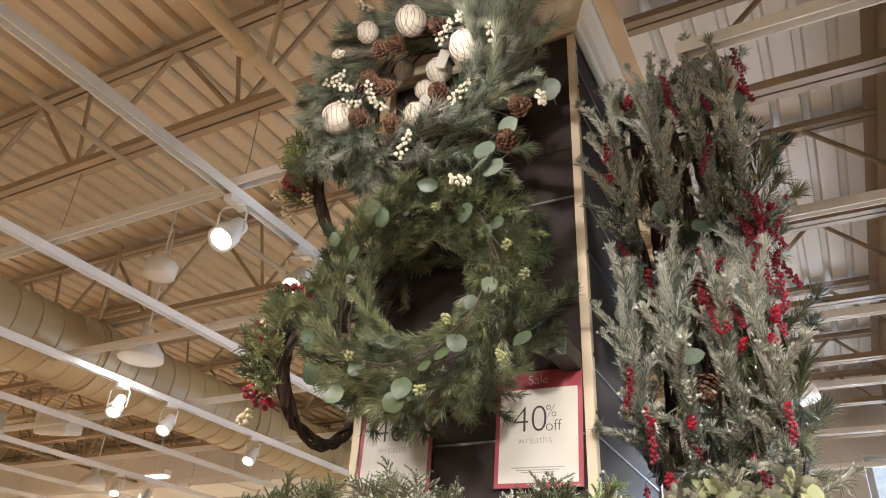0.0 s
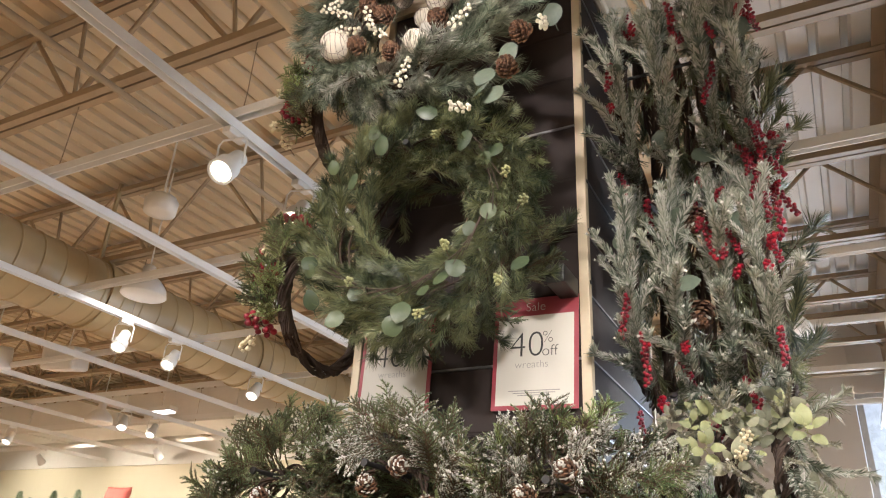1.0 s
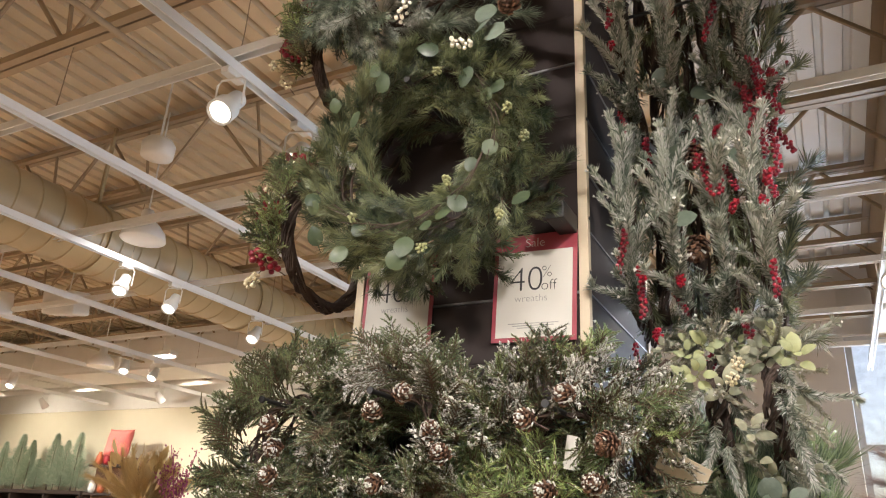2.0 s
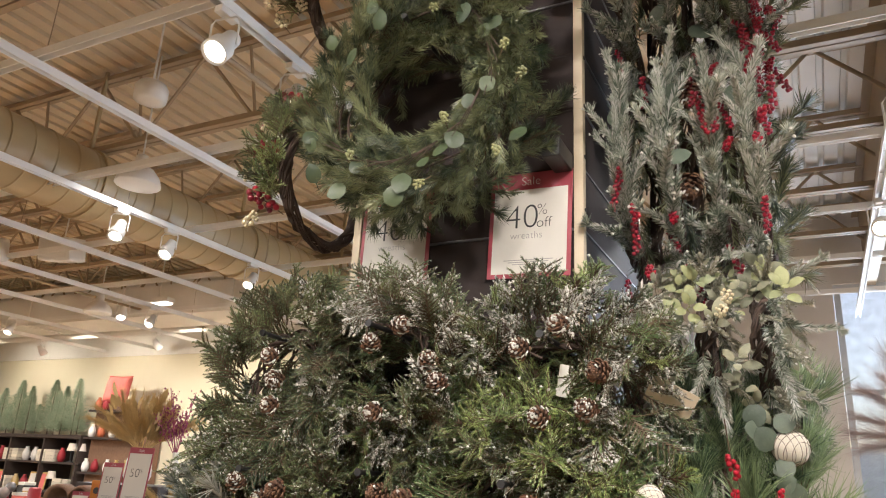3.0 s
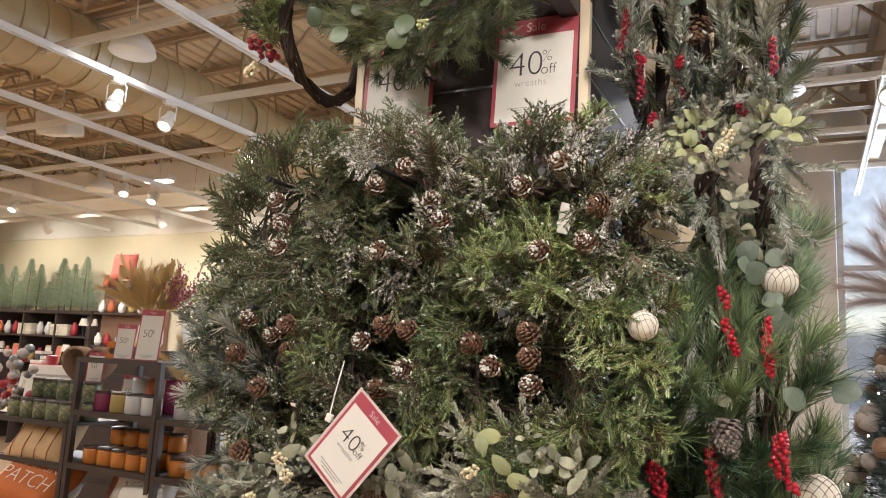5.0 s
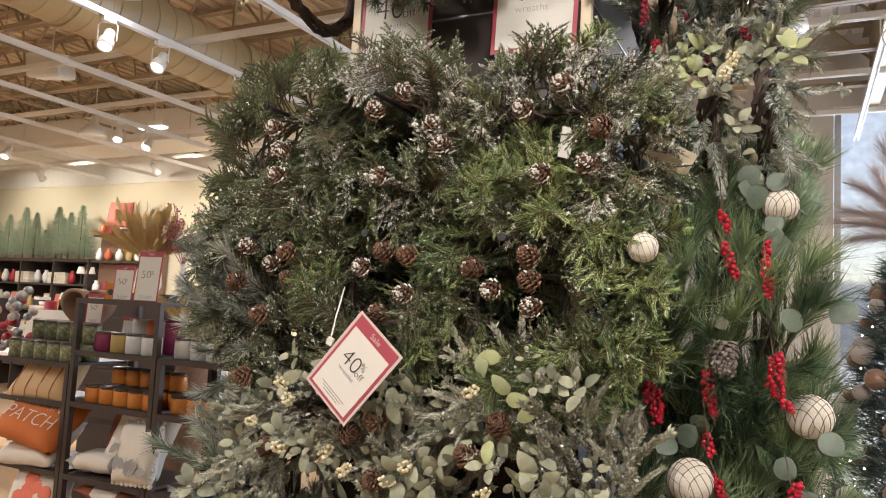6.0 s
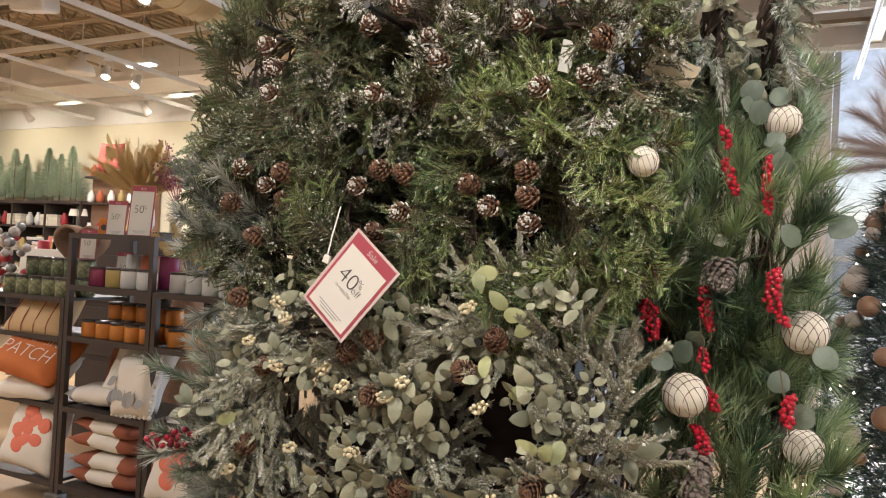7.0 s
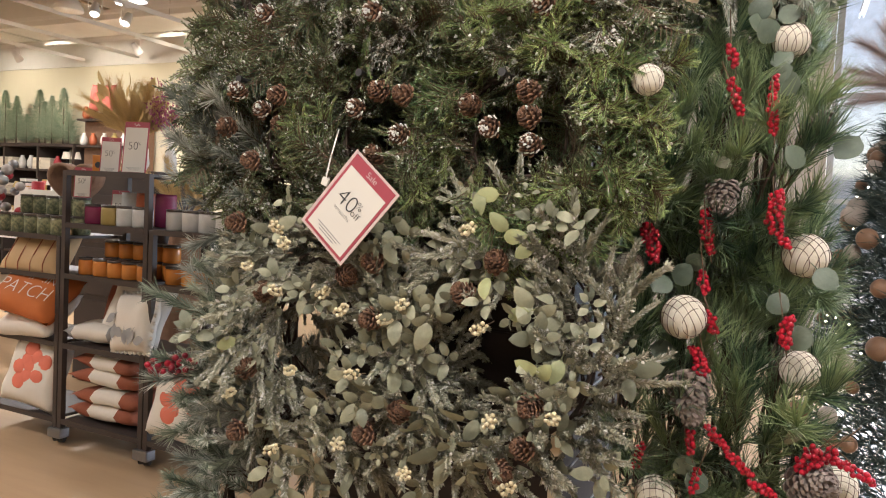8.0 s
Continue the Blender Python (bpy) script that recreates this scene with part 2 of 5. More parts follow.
def tube(points, radii, sides=6):
    """Vertices and faces of a tube along points."""
    pts = [Vector(p) for p in points]
    verts, faces = [], []
    for i, p in enumerate(pts):
        d = (pts[min(i + 1, len(pts) - 1)] - pts[max(i - 1, 0)]).normalized()
        a = d.orthogonal().normalized()
        b = d.cross(a)
        r = radii[i] if isinstance(radii, (list, tuple, np.ndarray)) else radii
        for k in range(sides):
            g = 2 * math.pi * k / sides
            verts.append(p + r * (math.cos(g) * a + math.sin(g) * b))
    for i in range(len(pts) - 1):
        for k in range(sides):
            k2 = (k + 1) % sides
            faces.append((i * sides + k, i * sides + k2, (i + 1) * sides + k2, (i + 1) * sides + k))
    faces.append(tuple(range(sides))[::-1])
    faces.append(tuple((len(pts) - 1) * sides + k for k in range(sides)))
    return verts, faces


def toward(at, way, roll=0.0, size=1.0):
    """A pose at a place, with z along way."""
    return Matrix.Translation(at) @ Vector(way).to_track_quat("Z", "Y").to_matrix().to_4x4() @ Matrix.Rotation(roll, 4, "Z") @ Matrix.Scale(size, 4)


class Builder:
    """Gathers many small pieces into one mesh."""
    def __init__(self):
        self.v, self.f, self.s = [], [], []

    def add(self, verts, faces, slot=0):
        n = len(self.v)
        self.v += [tuple(v) for v in verts]
        self.f += [tuple(i + n for i in f) for f in faces]
        self.s += [slot] * len(faces)

    def needle(self, base, way, length, width, slot=0, bow=0.0):
        way = Vector(way).normalized()
        a = way.orthogonal().normalized() * width * 0.5
        b = way.cross(a)
        base = Vector(base)
        mid = base + way * length * 0.55
        tip = base + way * length + a * bow * length / width + b * bow * 0.6 * length / width
        n = len(self.v)
        ring = [(math.cos(g), math.sin(g)) for g in (0, 2.094, 4.189)]
        self.v += [tuple(base + 0.6 * (c * a + s * b)) for c, s in ring] + [tuple(mid + c * a + s * b) for c, s in ring] + [tuple(tip)]
        for k in range(3):
            k2 = (k + 1) % 3
            self.f += [(n + k, n + k2, n + 3 + k2, n + 3 + k), (n + 3 + k, n + 3 + k2, n + 6)]
        self.s += [slot] * 6

    def spike(self, base, way, length, width, slot=0):
        way = Vector(way).normalized()
        a = way.orthogonal().normalized() * width * 0.5
        b = way.cross(a)
        base = Vector(base)
        n = len(self.v)
        self.v += [tuple(base + c * a + s * b) for c, s in ((1, 0), (-0.5, 0.87), (-0.5, -0.87))] + [tuple(base + way * length)]
        self.f += [(n, n + 1, n + 3), (n + 1, n + 2, n + 3), (n + 2, n, n + 3)]
        self.s += [slot] * 3

    def blob(self, at, size, rng, slot=0):
        at = Vector(at)
        n = len(self.v)
        for d in ((1, 0, 0), (-1, 0, 0), (0, 1, 0), (0, -1, 0), (0, 0, 1), (0, 0, -1)):
            self.v.append(tuple(at + Vector(d) * size * rng.uniform(0.6, 1.2)))
        self.f += [(n + a, n + b, n + c) for a, b, c in ((0, 2, 4), (2, 1, 4), (1, 3, 4), (3, 0, 4), (2, 0, 5), (1, 2, 5), (3, 1, 5), (0, 3, 5))]
        self.s += [slot] * 8

    def mesh(self, name, mats, smooth=False):
        return data_mesh(name, self.v, self.f, mats, self.s, smooth)


# ---- foliage pieces, each built once and shared ----
def sprig_mesh(name, seed, mats, length, needle, count, angle, width, bend=0.2, side=0, tuft=0, snow=0, droop=0.0, flat=1.0, fan=62):
    """A stem with needles round it, side twigs, a tuft at its end and clumps of snow."""
    rng = random.Random(seed)
    g = Builder()

    def twig(start, way, span, n, size):
        way = Vector(way).normalized()
        crook = Vector((rng.uniform(-1, 1), rng.uniform(-1, 1), 0)) * bend
        pts = [Vector(start) + way * span * k / 4 + crook * span * (k / 4) ** 2 + Vector((0, 0, -droop)) * span * (k / 4) ** 2 for k in range(5)]
        v, f = tube(pts, [0.0022 * (1 - 0.15 * k) for k in range(5)], 4)
        g.add(v, f, 1)
        for i in range(n):
            u = 0.08 + 0.92 * i / n
            k = min(int(u * 4), 3)
            p = pts[k].lerp(pts[k + 1], u * 4 - k)
            d = (pts[k + 1] - pts[k]).normalized()
            az = i * 2.39996 + rng.uniform(-0.5, 0.5)
            out = Vector((math.cos(az), math.sin(az) * flat, 0))
            out = (out - d * out.dot(d)).normalized()
            an = radians(angle + rng.uniform(-14, 14)) * (1 - 0.45 * u)
            w = d * math.cos(an) + out * math.sin(an)
            dusted = snow > 0 and rng.random() < snow * 5 * u
            g.needle(p, w + Vector((0, 0, -0.25 * droop)), size * rng.uniform(0.75, 1.15) * (1.05 - 0.3 * u), width, 2 if dusted else 0, rng.uniform(-0.35, 0.35) if needle > 0.05 else 0.0)
            if snow and rng.random() < snow * 0.3:
                g.blob(p + w * size * rng.uniform(0.3, 1.0), rng.uniform(0.0022, 0.0055), rng, 2)
        return pts

    pts = twig((0, 0, 0), (0, 0, 1), length, count, needle)
    for i in range(side):
        u = 0.15 + 0.75 * i / max(side, 1)
        p = pts[0].lerp(pts[4], u)
        az = (i % 2) * math.pi + rng.uniform(-0.5, 0.5)
        twig(p, (math.cos(az) * 0.8, math.sin(az) * 0.8, 0.9), length * (0.62 - 0.36 * u), int(count * 0.45), needle * 0.85)
    for i in range(tuft):
        az, an = rng.uniform(0, 6.283), radians(rng.uniform(0, fan))
        g.needle(pts[4], (math.cos(az) * math.sin(an), math.sin(az) * math.sin(an), math.cos(an) - 0.2 * droop), needle * rng.uniform(0.8, 1.15), width, 0, rng.uniform(-0.35, 0.35) if needle > 0.05 else 0.0)
    return g.mesh(name, mats)


def variants(n, *args, **kw):
    return [sprig_mesh(args[0], args[1] + i, *args[2:], **kw) for i in range(n)]


SPRIG = dict(
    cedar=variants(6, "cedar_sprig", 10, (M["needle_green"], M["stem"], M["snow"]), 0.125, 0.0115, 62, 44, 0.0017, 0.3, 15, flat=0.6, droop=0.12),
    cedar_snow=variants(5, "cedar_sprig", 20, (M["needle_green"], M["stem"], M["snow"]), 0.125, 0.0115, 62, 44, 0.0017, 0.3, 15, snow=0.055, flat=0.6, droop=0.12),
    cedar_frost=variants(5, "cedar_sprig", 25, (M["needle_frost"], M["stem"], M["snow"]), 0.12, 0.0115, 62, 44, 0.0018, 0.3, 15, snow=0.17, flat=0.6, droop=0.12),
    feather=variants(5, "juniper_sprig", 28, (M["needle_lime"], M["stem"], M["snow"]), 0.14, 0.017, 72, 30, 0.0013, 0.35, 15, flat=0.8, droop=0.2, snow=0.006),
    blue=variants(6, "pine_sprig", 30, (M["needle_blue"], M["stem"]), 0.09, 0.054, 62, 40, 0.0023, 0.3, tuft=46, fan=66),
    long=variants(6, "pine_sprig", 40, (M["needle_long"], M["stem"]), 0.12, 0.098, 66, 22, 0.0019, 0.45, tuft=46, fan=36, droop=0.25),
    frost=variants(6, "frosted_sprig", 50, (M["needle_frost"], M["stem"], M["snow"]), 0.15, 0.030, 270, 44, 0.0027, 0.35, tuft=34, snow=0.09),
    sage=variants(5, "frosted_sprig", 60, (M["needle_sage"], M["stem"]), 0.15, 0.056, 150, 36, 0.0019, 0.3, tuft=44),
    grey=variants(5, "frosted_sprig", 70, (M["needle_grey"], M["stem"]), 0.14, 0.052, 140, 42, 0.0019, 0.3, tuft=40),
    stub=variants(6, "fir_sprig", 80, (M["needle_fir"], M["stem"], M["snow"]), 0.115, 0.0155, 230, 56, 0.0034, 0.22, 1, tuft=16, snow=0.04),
)


def leaf_mesh(name, mat, length, width, curl=0.25, point=1.0, fold=0.15):
    """A thin leaf with a fold along its rib, on a short stalk; it grows along z."""
    rows, cols, th = 7, 4, 0.0007
    top = []
    for i in range(rows + 1):
        u = i / rows
        w = width / 2 * max(math.sin(math.pi * u ** 0.85) ** (0.62 if point < 1 else 0.8), 0.03)
        for j in range(cols + 1):
            s = 2 * j / cols - 1
            top.append(Vector((s * w, curl * length * (u - 0.4) ** 2 + fold * abs(s) * w, 0.012 + u * length)))
    n = len(top)
    verts = top + [v + Vector((0, th, 0)) for v in top]
    faces = []
    for i in range(rows):
        for j in range(cols):
            a = i * (cols + 1) + j
            q = (a, a + 1, a + cols + 2, a + cols + 1)
            faces += [q, tuple(k + n for k in reversed(q))]
    sv, sf = tube([(0, 0.0004, -0.006), (0, 0.0004, 0.014)], 0.0011, 4)
    faces += [tuple(i + len(verts) for i in f) for f in sf]
    verts = verts + sv
    return data_mesh(name, verts, faces, mat, smooth=True)


LEAF = dict(
    euc=leaf_mesh("eucalyptus_leaf", M["leaf_euc"], 0.052, 0.044, 0.3, 0.5),
    grey=leaf_mesh("eucalyptus_leaf", M["leaf_grey"], 0.058, 0.054, 0.25, 0.5),
    sage=leaf_mesh("sage_leaf", M["leaf_sage"], 0.058, 0.034, 0.55, 0.7),
    lime=leaf_mesh("sage_leaf", M["leaf_lime"], 0.056, 0.034, 0.6, 0.7),
    small=leaf_mesh("small_leaf", M["leaf_sage"], 0.026, 0.020, 0.5, 0.6),
)


def cone_mesh(name, mats, length, radius, turns, seed, white=0.0):
    """A pine cone: a core and scales in a spiral, each a bent plate with a thick tip."""
    rng = random.Random(seed)
    g = Builder()
    v, f = tube([(0, 0, 0), (0, 0, length * 0.5), (0, 0, length * 0.92)], [radius * 0.34, radius * 0.38, radius * 0.1], 8)
    g.add(v, f, 0)
    n = turns * 8
    for i in range(n):
        u = (i + 0.5) / n
        az = i * 2.39996
        r = radius * (0.5 + 0.5 * math.sin(math.pi * min(u * 0.9 + 0.16, 1.0)) ** 0.8)
        out = Vector((math.cos(az), math.sin(az), 0))
        sd = Vector((-math.sin(az), math.cos(az), 0))
        lift = 0.15 + 1.5 * u
        base = out * radius * 0.3 * (1 - 0.6 * u) + Vector((0, 0, length * (0.02 + 0.86 * u)))
        way = (out + Vector((0, 0, lift))).normalized()
        span = r * rng.uniform(0.80, 1.02) * (1 - 0.30 * u)
        w = radius * 0.25 * (1.05 - 0.55 * u)
        up = way.cross(sd)
        t = radius * 0.055
        b = [base + sd * w * 0.35, base - sd * w * 0.35]
        mid = base + way * span * 0.72
        tip = base + way * span + Vector((0, 0, span * 0.12))
        vs = [b[0] + up * t, b[1] + up * t, mid - sd * w + up * t, mid + sd * w + up * t, tip - sd * w * 0.45 + up * t * 1.6, tip + sd * w * 0.45 + up * t * 1.6,
              b[0] - up * t, b[1] - up * t, mid - sd * w - up * t, mid + sd * w - up * t, tip - sd * w * 0.45 - up * t * 1.2, tip + sd * w * 0.45 - up * t * 1.2]
        k = len(g.v)
        g.v += [tuple(q) for q in vs]
        tipped = 2 if rng.random() < white else 1
        for face, slot in (((0, 1, 2, 3), 0), ((3, 2, 4, 5), 1), ((9, 8, 7, 6), 0), ((11, 10, 8, 9), 1), ((4, 10, 11, 5), 1), ((2, 8, 10, 4), 1), ((5, 11, 9, 3), 1), ((1, 7, 8, 2), 0), ((3, 9, 6, 0), 0)):
            g.f.append(tuple(q + k for q in face))
            g.s.append(tipped if slot else 0)
    return g.mesh(name, mats)


BROWN3 = (M["cone"], M["cone_tip"], M["snow"])
CONE = dict(
    brown=cone_mesh("pine_cone", BROWN3, 0.046, 0.025, 8, 1),
    snowy=cone_mesh("pine_cone", BROWN3, 0.044, 0.025, 8, 2, 0.42),
    half=cone_mesh("pine_cone", BROWN3, 0.048, 0.026, 8, 3, 0.06),
    big=cone_mesh("pine_cone", (M["cone_grey"], M["cone_grey"], M["snow"]), 0.115, 0.043, 12, 4),
)


def berry_mesh(name, mat, count, size, spread, length, seed):
    """A spray of round berries on fine stalks along a stem."""
    rng = random.Random(seed)
    bm = bmesh.new()
    for i in range(count):
        u = (i + 0.5) / count
        az = i * 2.39996
        r = spread * rng.uniform(0.35, 1.0) * (1 - 0.35 * abs(2 * u - 1))
        bmesh.ops.create_icosphere(bm, subdivisions=2 if size > 0.0058 else 1, radius=size * rng.uniform(0.85, 1.12), matrix=Matrix.Translation((r * math.cos(az), r * math.sin(az), u * length)))
    me = mesh_of(name, bm, (mat, M["stem"]), True)
    n = len(me.vertices)
    bm = bmesh.new()
    bm.from_mesh(me)
    v, f = tube([(0, 0, -0.02), (0, 0, length * 0.5), (0, 0, length * 0.95)], 0.0012, 4)
    bv = [bm.verts.new(p) for p in v]
    for q in f:
        bm.faces.new([bv[k] for k in q]).material_index = 1
    bm.to_mesh(me)
    bm.free()
    return me


BERRY = dict(
    red_small=berry_mesh("berry_pick", M["berry_red"], 16, 0.0062, 0.014, 0.045, 2),
    dark=berry_mesh("berry_pick", M["berry_dark"], 18, 0.0068, 0.020, 0.060, 3),
    cream=berry_mesh("berry_pick", M["berry_ivory"], 15, 0.0052, 0.016, 0.034, 4),
    white=berry_mesh("berry_pick", M["berry_cream"], 15, 0.0064, 0.017, 0.095, 5),
    string=berry_mesh("berry_pick", M["berry_dark"], 26, 0.0058, 0.012, 0.115, 8),
    bud=berry_mesh("seed_pick", M["leaf_lime"], 16, 0.0042, 0.012, 0.024, 7),
)


def one_berry():
    bm = bmesh.new()
    bmesh.ops.create_icosphere(bm, subdivisions=2, radius=0.0056)
    return mesh_of("berry", bm, M["berry_red"], True)


BERRY_ONE = one_berry()
SPRAY_STEM = data_mesh("berry_stem", *tube([(0, 0, -0.02), (0.004, 0, 0.05), (0, 0.003, 0.12)], 0.0014, 5), M["stem"])


def ball_meshes():
    bm = bmesh.new()
    bmesh.ops.create_uvsphere(bm, u_segments=28, v_segments=18, radius=1.0)
    rng = random.Random(5)
    for v in bm.verts:
        v.co *= 1 + 0.02 * noise.noise(v.co * 2.5)
    ball = mesh_of("linen_ball", bm, M["linen"], True)
    g = Builder()
    for axis in range(2):
        for off in (-0.78, -0.47, -0.16, 0.16, 0.47, 0.78):
            r = math.sqrt(1 - off * off) * 1.012
            pts = []
            for k in range(29):
                a = 2 * math.pi * k / 28
                wob = 0.03 * math.sin(3 * a + off * 5)
                p = (off * 1.01 + wob, r * math.cos(a), r * math.sin(a))
                pts.append(p if axis == 0 else (p[1], p[0], p[2]))
            v, f = tube(pts, 0.015, 4)
            g.add(v, f[:-2])
    return ball, g.mesh("plaid_thread", M["thread"])


BALL, PLAID = ball_meshes()


STRANDS = {}


def strand_mesh(radius, thick, s):
    """One rough vine strand that winds round the ring."""
    key = (round(radius, 3), round(thick, 3), s)
    if key not in STRANDS:
        rng = random.Random(s * 31 + 3)
        ph, tw, rr = rng.uniform(0, 6.28), rng.randint(2, 5), thick * rng.uniform(0.5, 1.0)
        pts = []
        for k in range(37):
            a = 2 * math.pi * k / 36
            b = ph + tw * a
            r = radius + rr * math.cos(b) + rng.uniform(-1, 1) * thick * 0.12
            pts.append((r * math.cos(a), rr * math.sin(b) + rng.uniform(-1, 1) * thick * 0.1, r * math.sin(a)))
        v, f = tube(pts, [rng.uniform(0.003, 0.0052)] * 37, 5)
        STRANDS[key] = data_mesh("vine_strand", v, f, M["twig"])
    return STRANDS[key]


# ---- wreaths ----
def wreath(m, radius, thick, label, group="", bare=5, name="wreath"):
    w = thing(name, m, label, "wreath", group)
    for s in range(bare):
        link("vine_strand", strand_mesh(radius, thick * 0.5, s), w)
    return w


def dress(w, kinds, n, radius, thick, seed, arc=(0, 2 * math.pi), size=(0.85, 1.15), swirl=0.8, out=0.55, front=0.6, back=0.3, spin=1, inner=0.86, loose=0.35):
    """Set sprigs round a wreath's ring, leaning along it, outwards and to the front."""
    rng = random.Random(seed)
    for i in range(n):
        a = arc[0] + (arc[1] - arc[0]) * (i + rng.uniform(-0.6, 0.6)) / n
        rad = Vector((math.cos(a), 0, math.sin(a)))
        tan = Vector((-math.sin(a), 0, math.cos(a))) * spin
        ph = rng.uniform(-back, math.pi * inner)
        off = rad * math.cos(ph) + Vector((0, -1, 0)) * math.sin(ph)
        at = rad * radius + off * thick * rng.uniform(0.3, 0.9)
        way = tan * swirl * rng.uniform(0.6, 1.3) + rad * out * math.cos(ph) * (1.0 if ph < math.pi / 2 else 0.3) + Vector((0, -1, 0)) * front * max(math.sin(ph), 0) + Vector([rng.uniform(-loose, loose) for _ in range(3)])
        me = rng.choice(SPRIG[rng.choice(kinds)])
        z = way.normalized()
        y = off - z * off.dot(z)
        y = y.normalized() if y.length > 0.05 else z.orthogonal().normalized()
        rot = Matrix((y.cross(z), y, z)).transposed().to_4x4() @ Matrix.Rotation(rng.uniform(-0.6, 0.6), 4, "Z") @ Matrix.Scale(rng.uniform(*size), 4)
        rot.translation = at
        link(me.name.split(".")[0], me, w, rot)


def fix(w, me, at, way=(0, -1, 0), roll=0.0, size=1.0, name="", label=""):
    """Set a piece on a wreath at a place of the world."""
    inv = w.matrix_basis.inverted()
    local = inv @ Vector(at)
    way = inv.to_3x3() @ Vector(way)
    ob = link(name or me.name.split(".")[0], me, w, toward(local, way, roll, size), label)
    if ob.name.startswith(("berry_pick", "seed_pick")):
        tagged(ob, label or "cluster of tiny round berries on a stalk", kind="stuff")
    return ob


def berries_on(w, at, way, count, length, spread, seed):
    """A spray of single berries round a stem."""
    rng = random.Random(seed)
    s = fix(w, SPRAY_STEM, at, way, rng.uniform(0, 6), 1.0, "berry_spray", "spray of glossy red berries")
    bend = Vector((rng.uniform(-0.3, 0.3), rng.uniform(-0.3, 0.3), 0))
    for i in range(count):
        u = (i + 0.5) / count
        az = i * 2.39996 + rng.uniform(-0.4, 0.4)
        r = spread * rng.uniform(0.3, 1.0) * (1 - 0.5 * abs(2 * u - 1) ** 2)
        link("berry", BERRY_ONE, s, Matrix.Translation(Vector((r * math.cos(az), r * math.sin(az), u * length)) + bend * length * u * u) @ Matrix.Scale(rng.uniform(0.8, 1.15), 4))


def ball_on(w, at, r, seed):
    b = fix(w, BALL, at, (0.3 * math.sin(seed), -0.5, 1), seed, r, "linen_ball", "cream linen ball with plaid thread")
    link("plaid_thread", PLAID, b)


def leaf_on(w, kind, at, seed, size=1.0, lean=None):
    rng = random.Random(seed)
    way = lean or (rng.uniform(-1, 1), rng.uniform(-0.5, 0.1), rng.uniform(-0.9, 0.9))
    d = Vector(way).normalized()
    at = Vector(at) - d * 0.03 * size
    # the blade's face (its -y) turns to the front
    inv = w.matrix_basis.inverted().to_3x3()
    z = (inv @ d).normalized()
    face = inv @ Vector((rng.uniform(-0.5, 0.5), -1, rng.uniform(-0.2, 0.5)))
    y = -(face - z * face.dot(z)).normalized()
    x = y.cross(z)
    mat = Matrix((x, y, z)).transposed().to_4x4()
    mat.translation = w.matrix_basis.inverted() @ at
    link(LEAF[kind].name.split(".")[0], LEAF[kind], w, mat @ Matrix.Scale(size, 4))


def rosette(w, kind, at, n, seed, size=1.0, aim=(0, -1, 0)):
    """Leaves that open round one bud, as on a lamb's ear stem."""
    rng = random.Random(seed)
    inv = w.matrix_basis.inverted()
    core = (inv.to_3x3() @ (Vector(aim) + Vector([rng.uniform(-0.6, 0.6) for _ in range(3)]))).normalized()
    a = core.orthogonal().normalized()
    c = core.cross(a)
    base = inv @ Vector(at)
    ph = rng.uniform(0, 6.28)
    for i in range(n):
        g = ph + i * 2.4
        rise = 0.25 + 0.9 * i / n
        z = (a * math.cos(g) + c * math.sin(g) + core * rise).normalized()
        y = -(core - z * core.dot(z)).normalized()
        mat = Matrix((y.cross(z), y, z)).transposed().to_4x4()
        mat.translation = base + core * 0.006 * i
        link(LEAF[kind].name.split(".")[0], LEAF[kind], w, mat @ Matrix.Scale(size * rng.uniform(0.7, 1.1) * (1.1 - 0.45 * i / n), 4))


# ---- the building ----
X0, X1, Y0, Y1, DECK = -15.0, 6.0, -7.0, 6.5, 4.66


def structure(name, bm, mat, label, category):
    return tagged(part(name, bm, mat, None), label, category, kind="structure")


structure("floor", box(X0, X1, Y0, Y1 + 0.2, -0.2, -0.012), M["floor"], "warm light oak plank floor of the shop", "floor")
structure("wall_south", box(X0, X1, Y0 - 0.2, Y0, -0.2, 4.85), M["wall_cream"], "plain cream painted wall", "wall")
structure("wall_west", box(X0 - 0.2, X0, Y0, Y1 + 0.2, -0.2, 4.85), M["wall_cream"], "plain cream painted wall", "wall")
structure("wall_east", box(X1, X1 + 0.2, Y0, Y1 + 0.2, -0.2, 4.85), M["wall_grey"], "plain grey painted wall", "wall")
structure("wall_north", box(X0, -0.9, Y1, Y1 + 0.2, -0.2, 3.45), M["wall_cream"], "cream painted back wall lit by spots", "wall")
structure("bulkhead", box(X0, -0.9, Y1 - 0.02, Y1 + 0.2, 3.452, 4.85), M["white_paint"], "white bulkhead above the back wall", "bulkhead")
structure("wall_pier", box(-0.898, 0.76, Y1 - 0.05, Y1 + 0.2, -0.2, 4.85), M["wall_grey"], "grey painted pier beside the shop window", "wall")
structure("window_header", box(0.762, X1, Y1, Y1 + 0.2, 3.9, 4.85), M["wall_grey"], "painted header above the shop window", "wall")

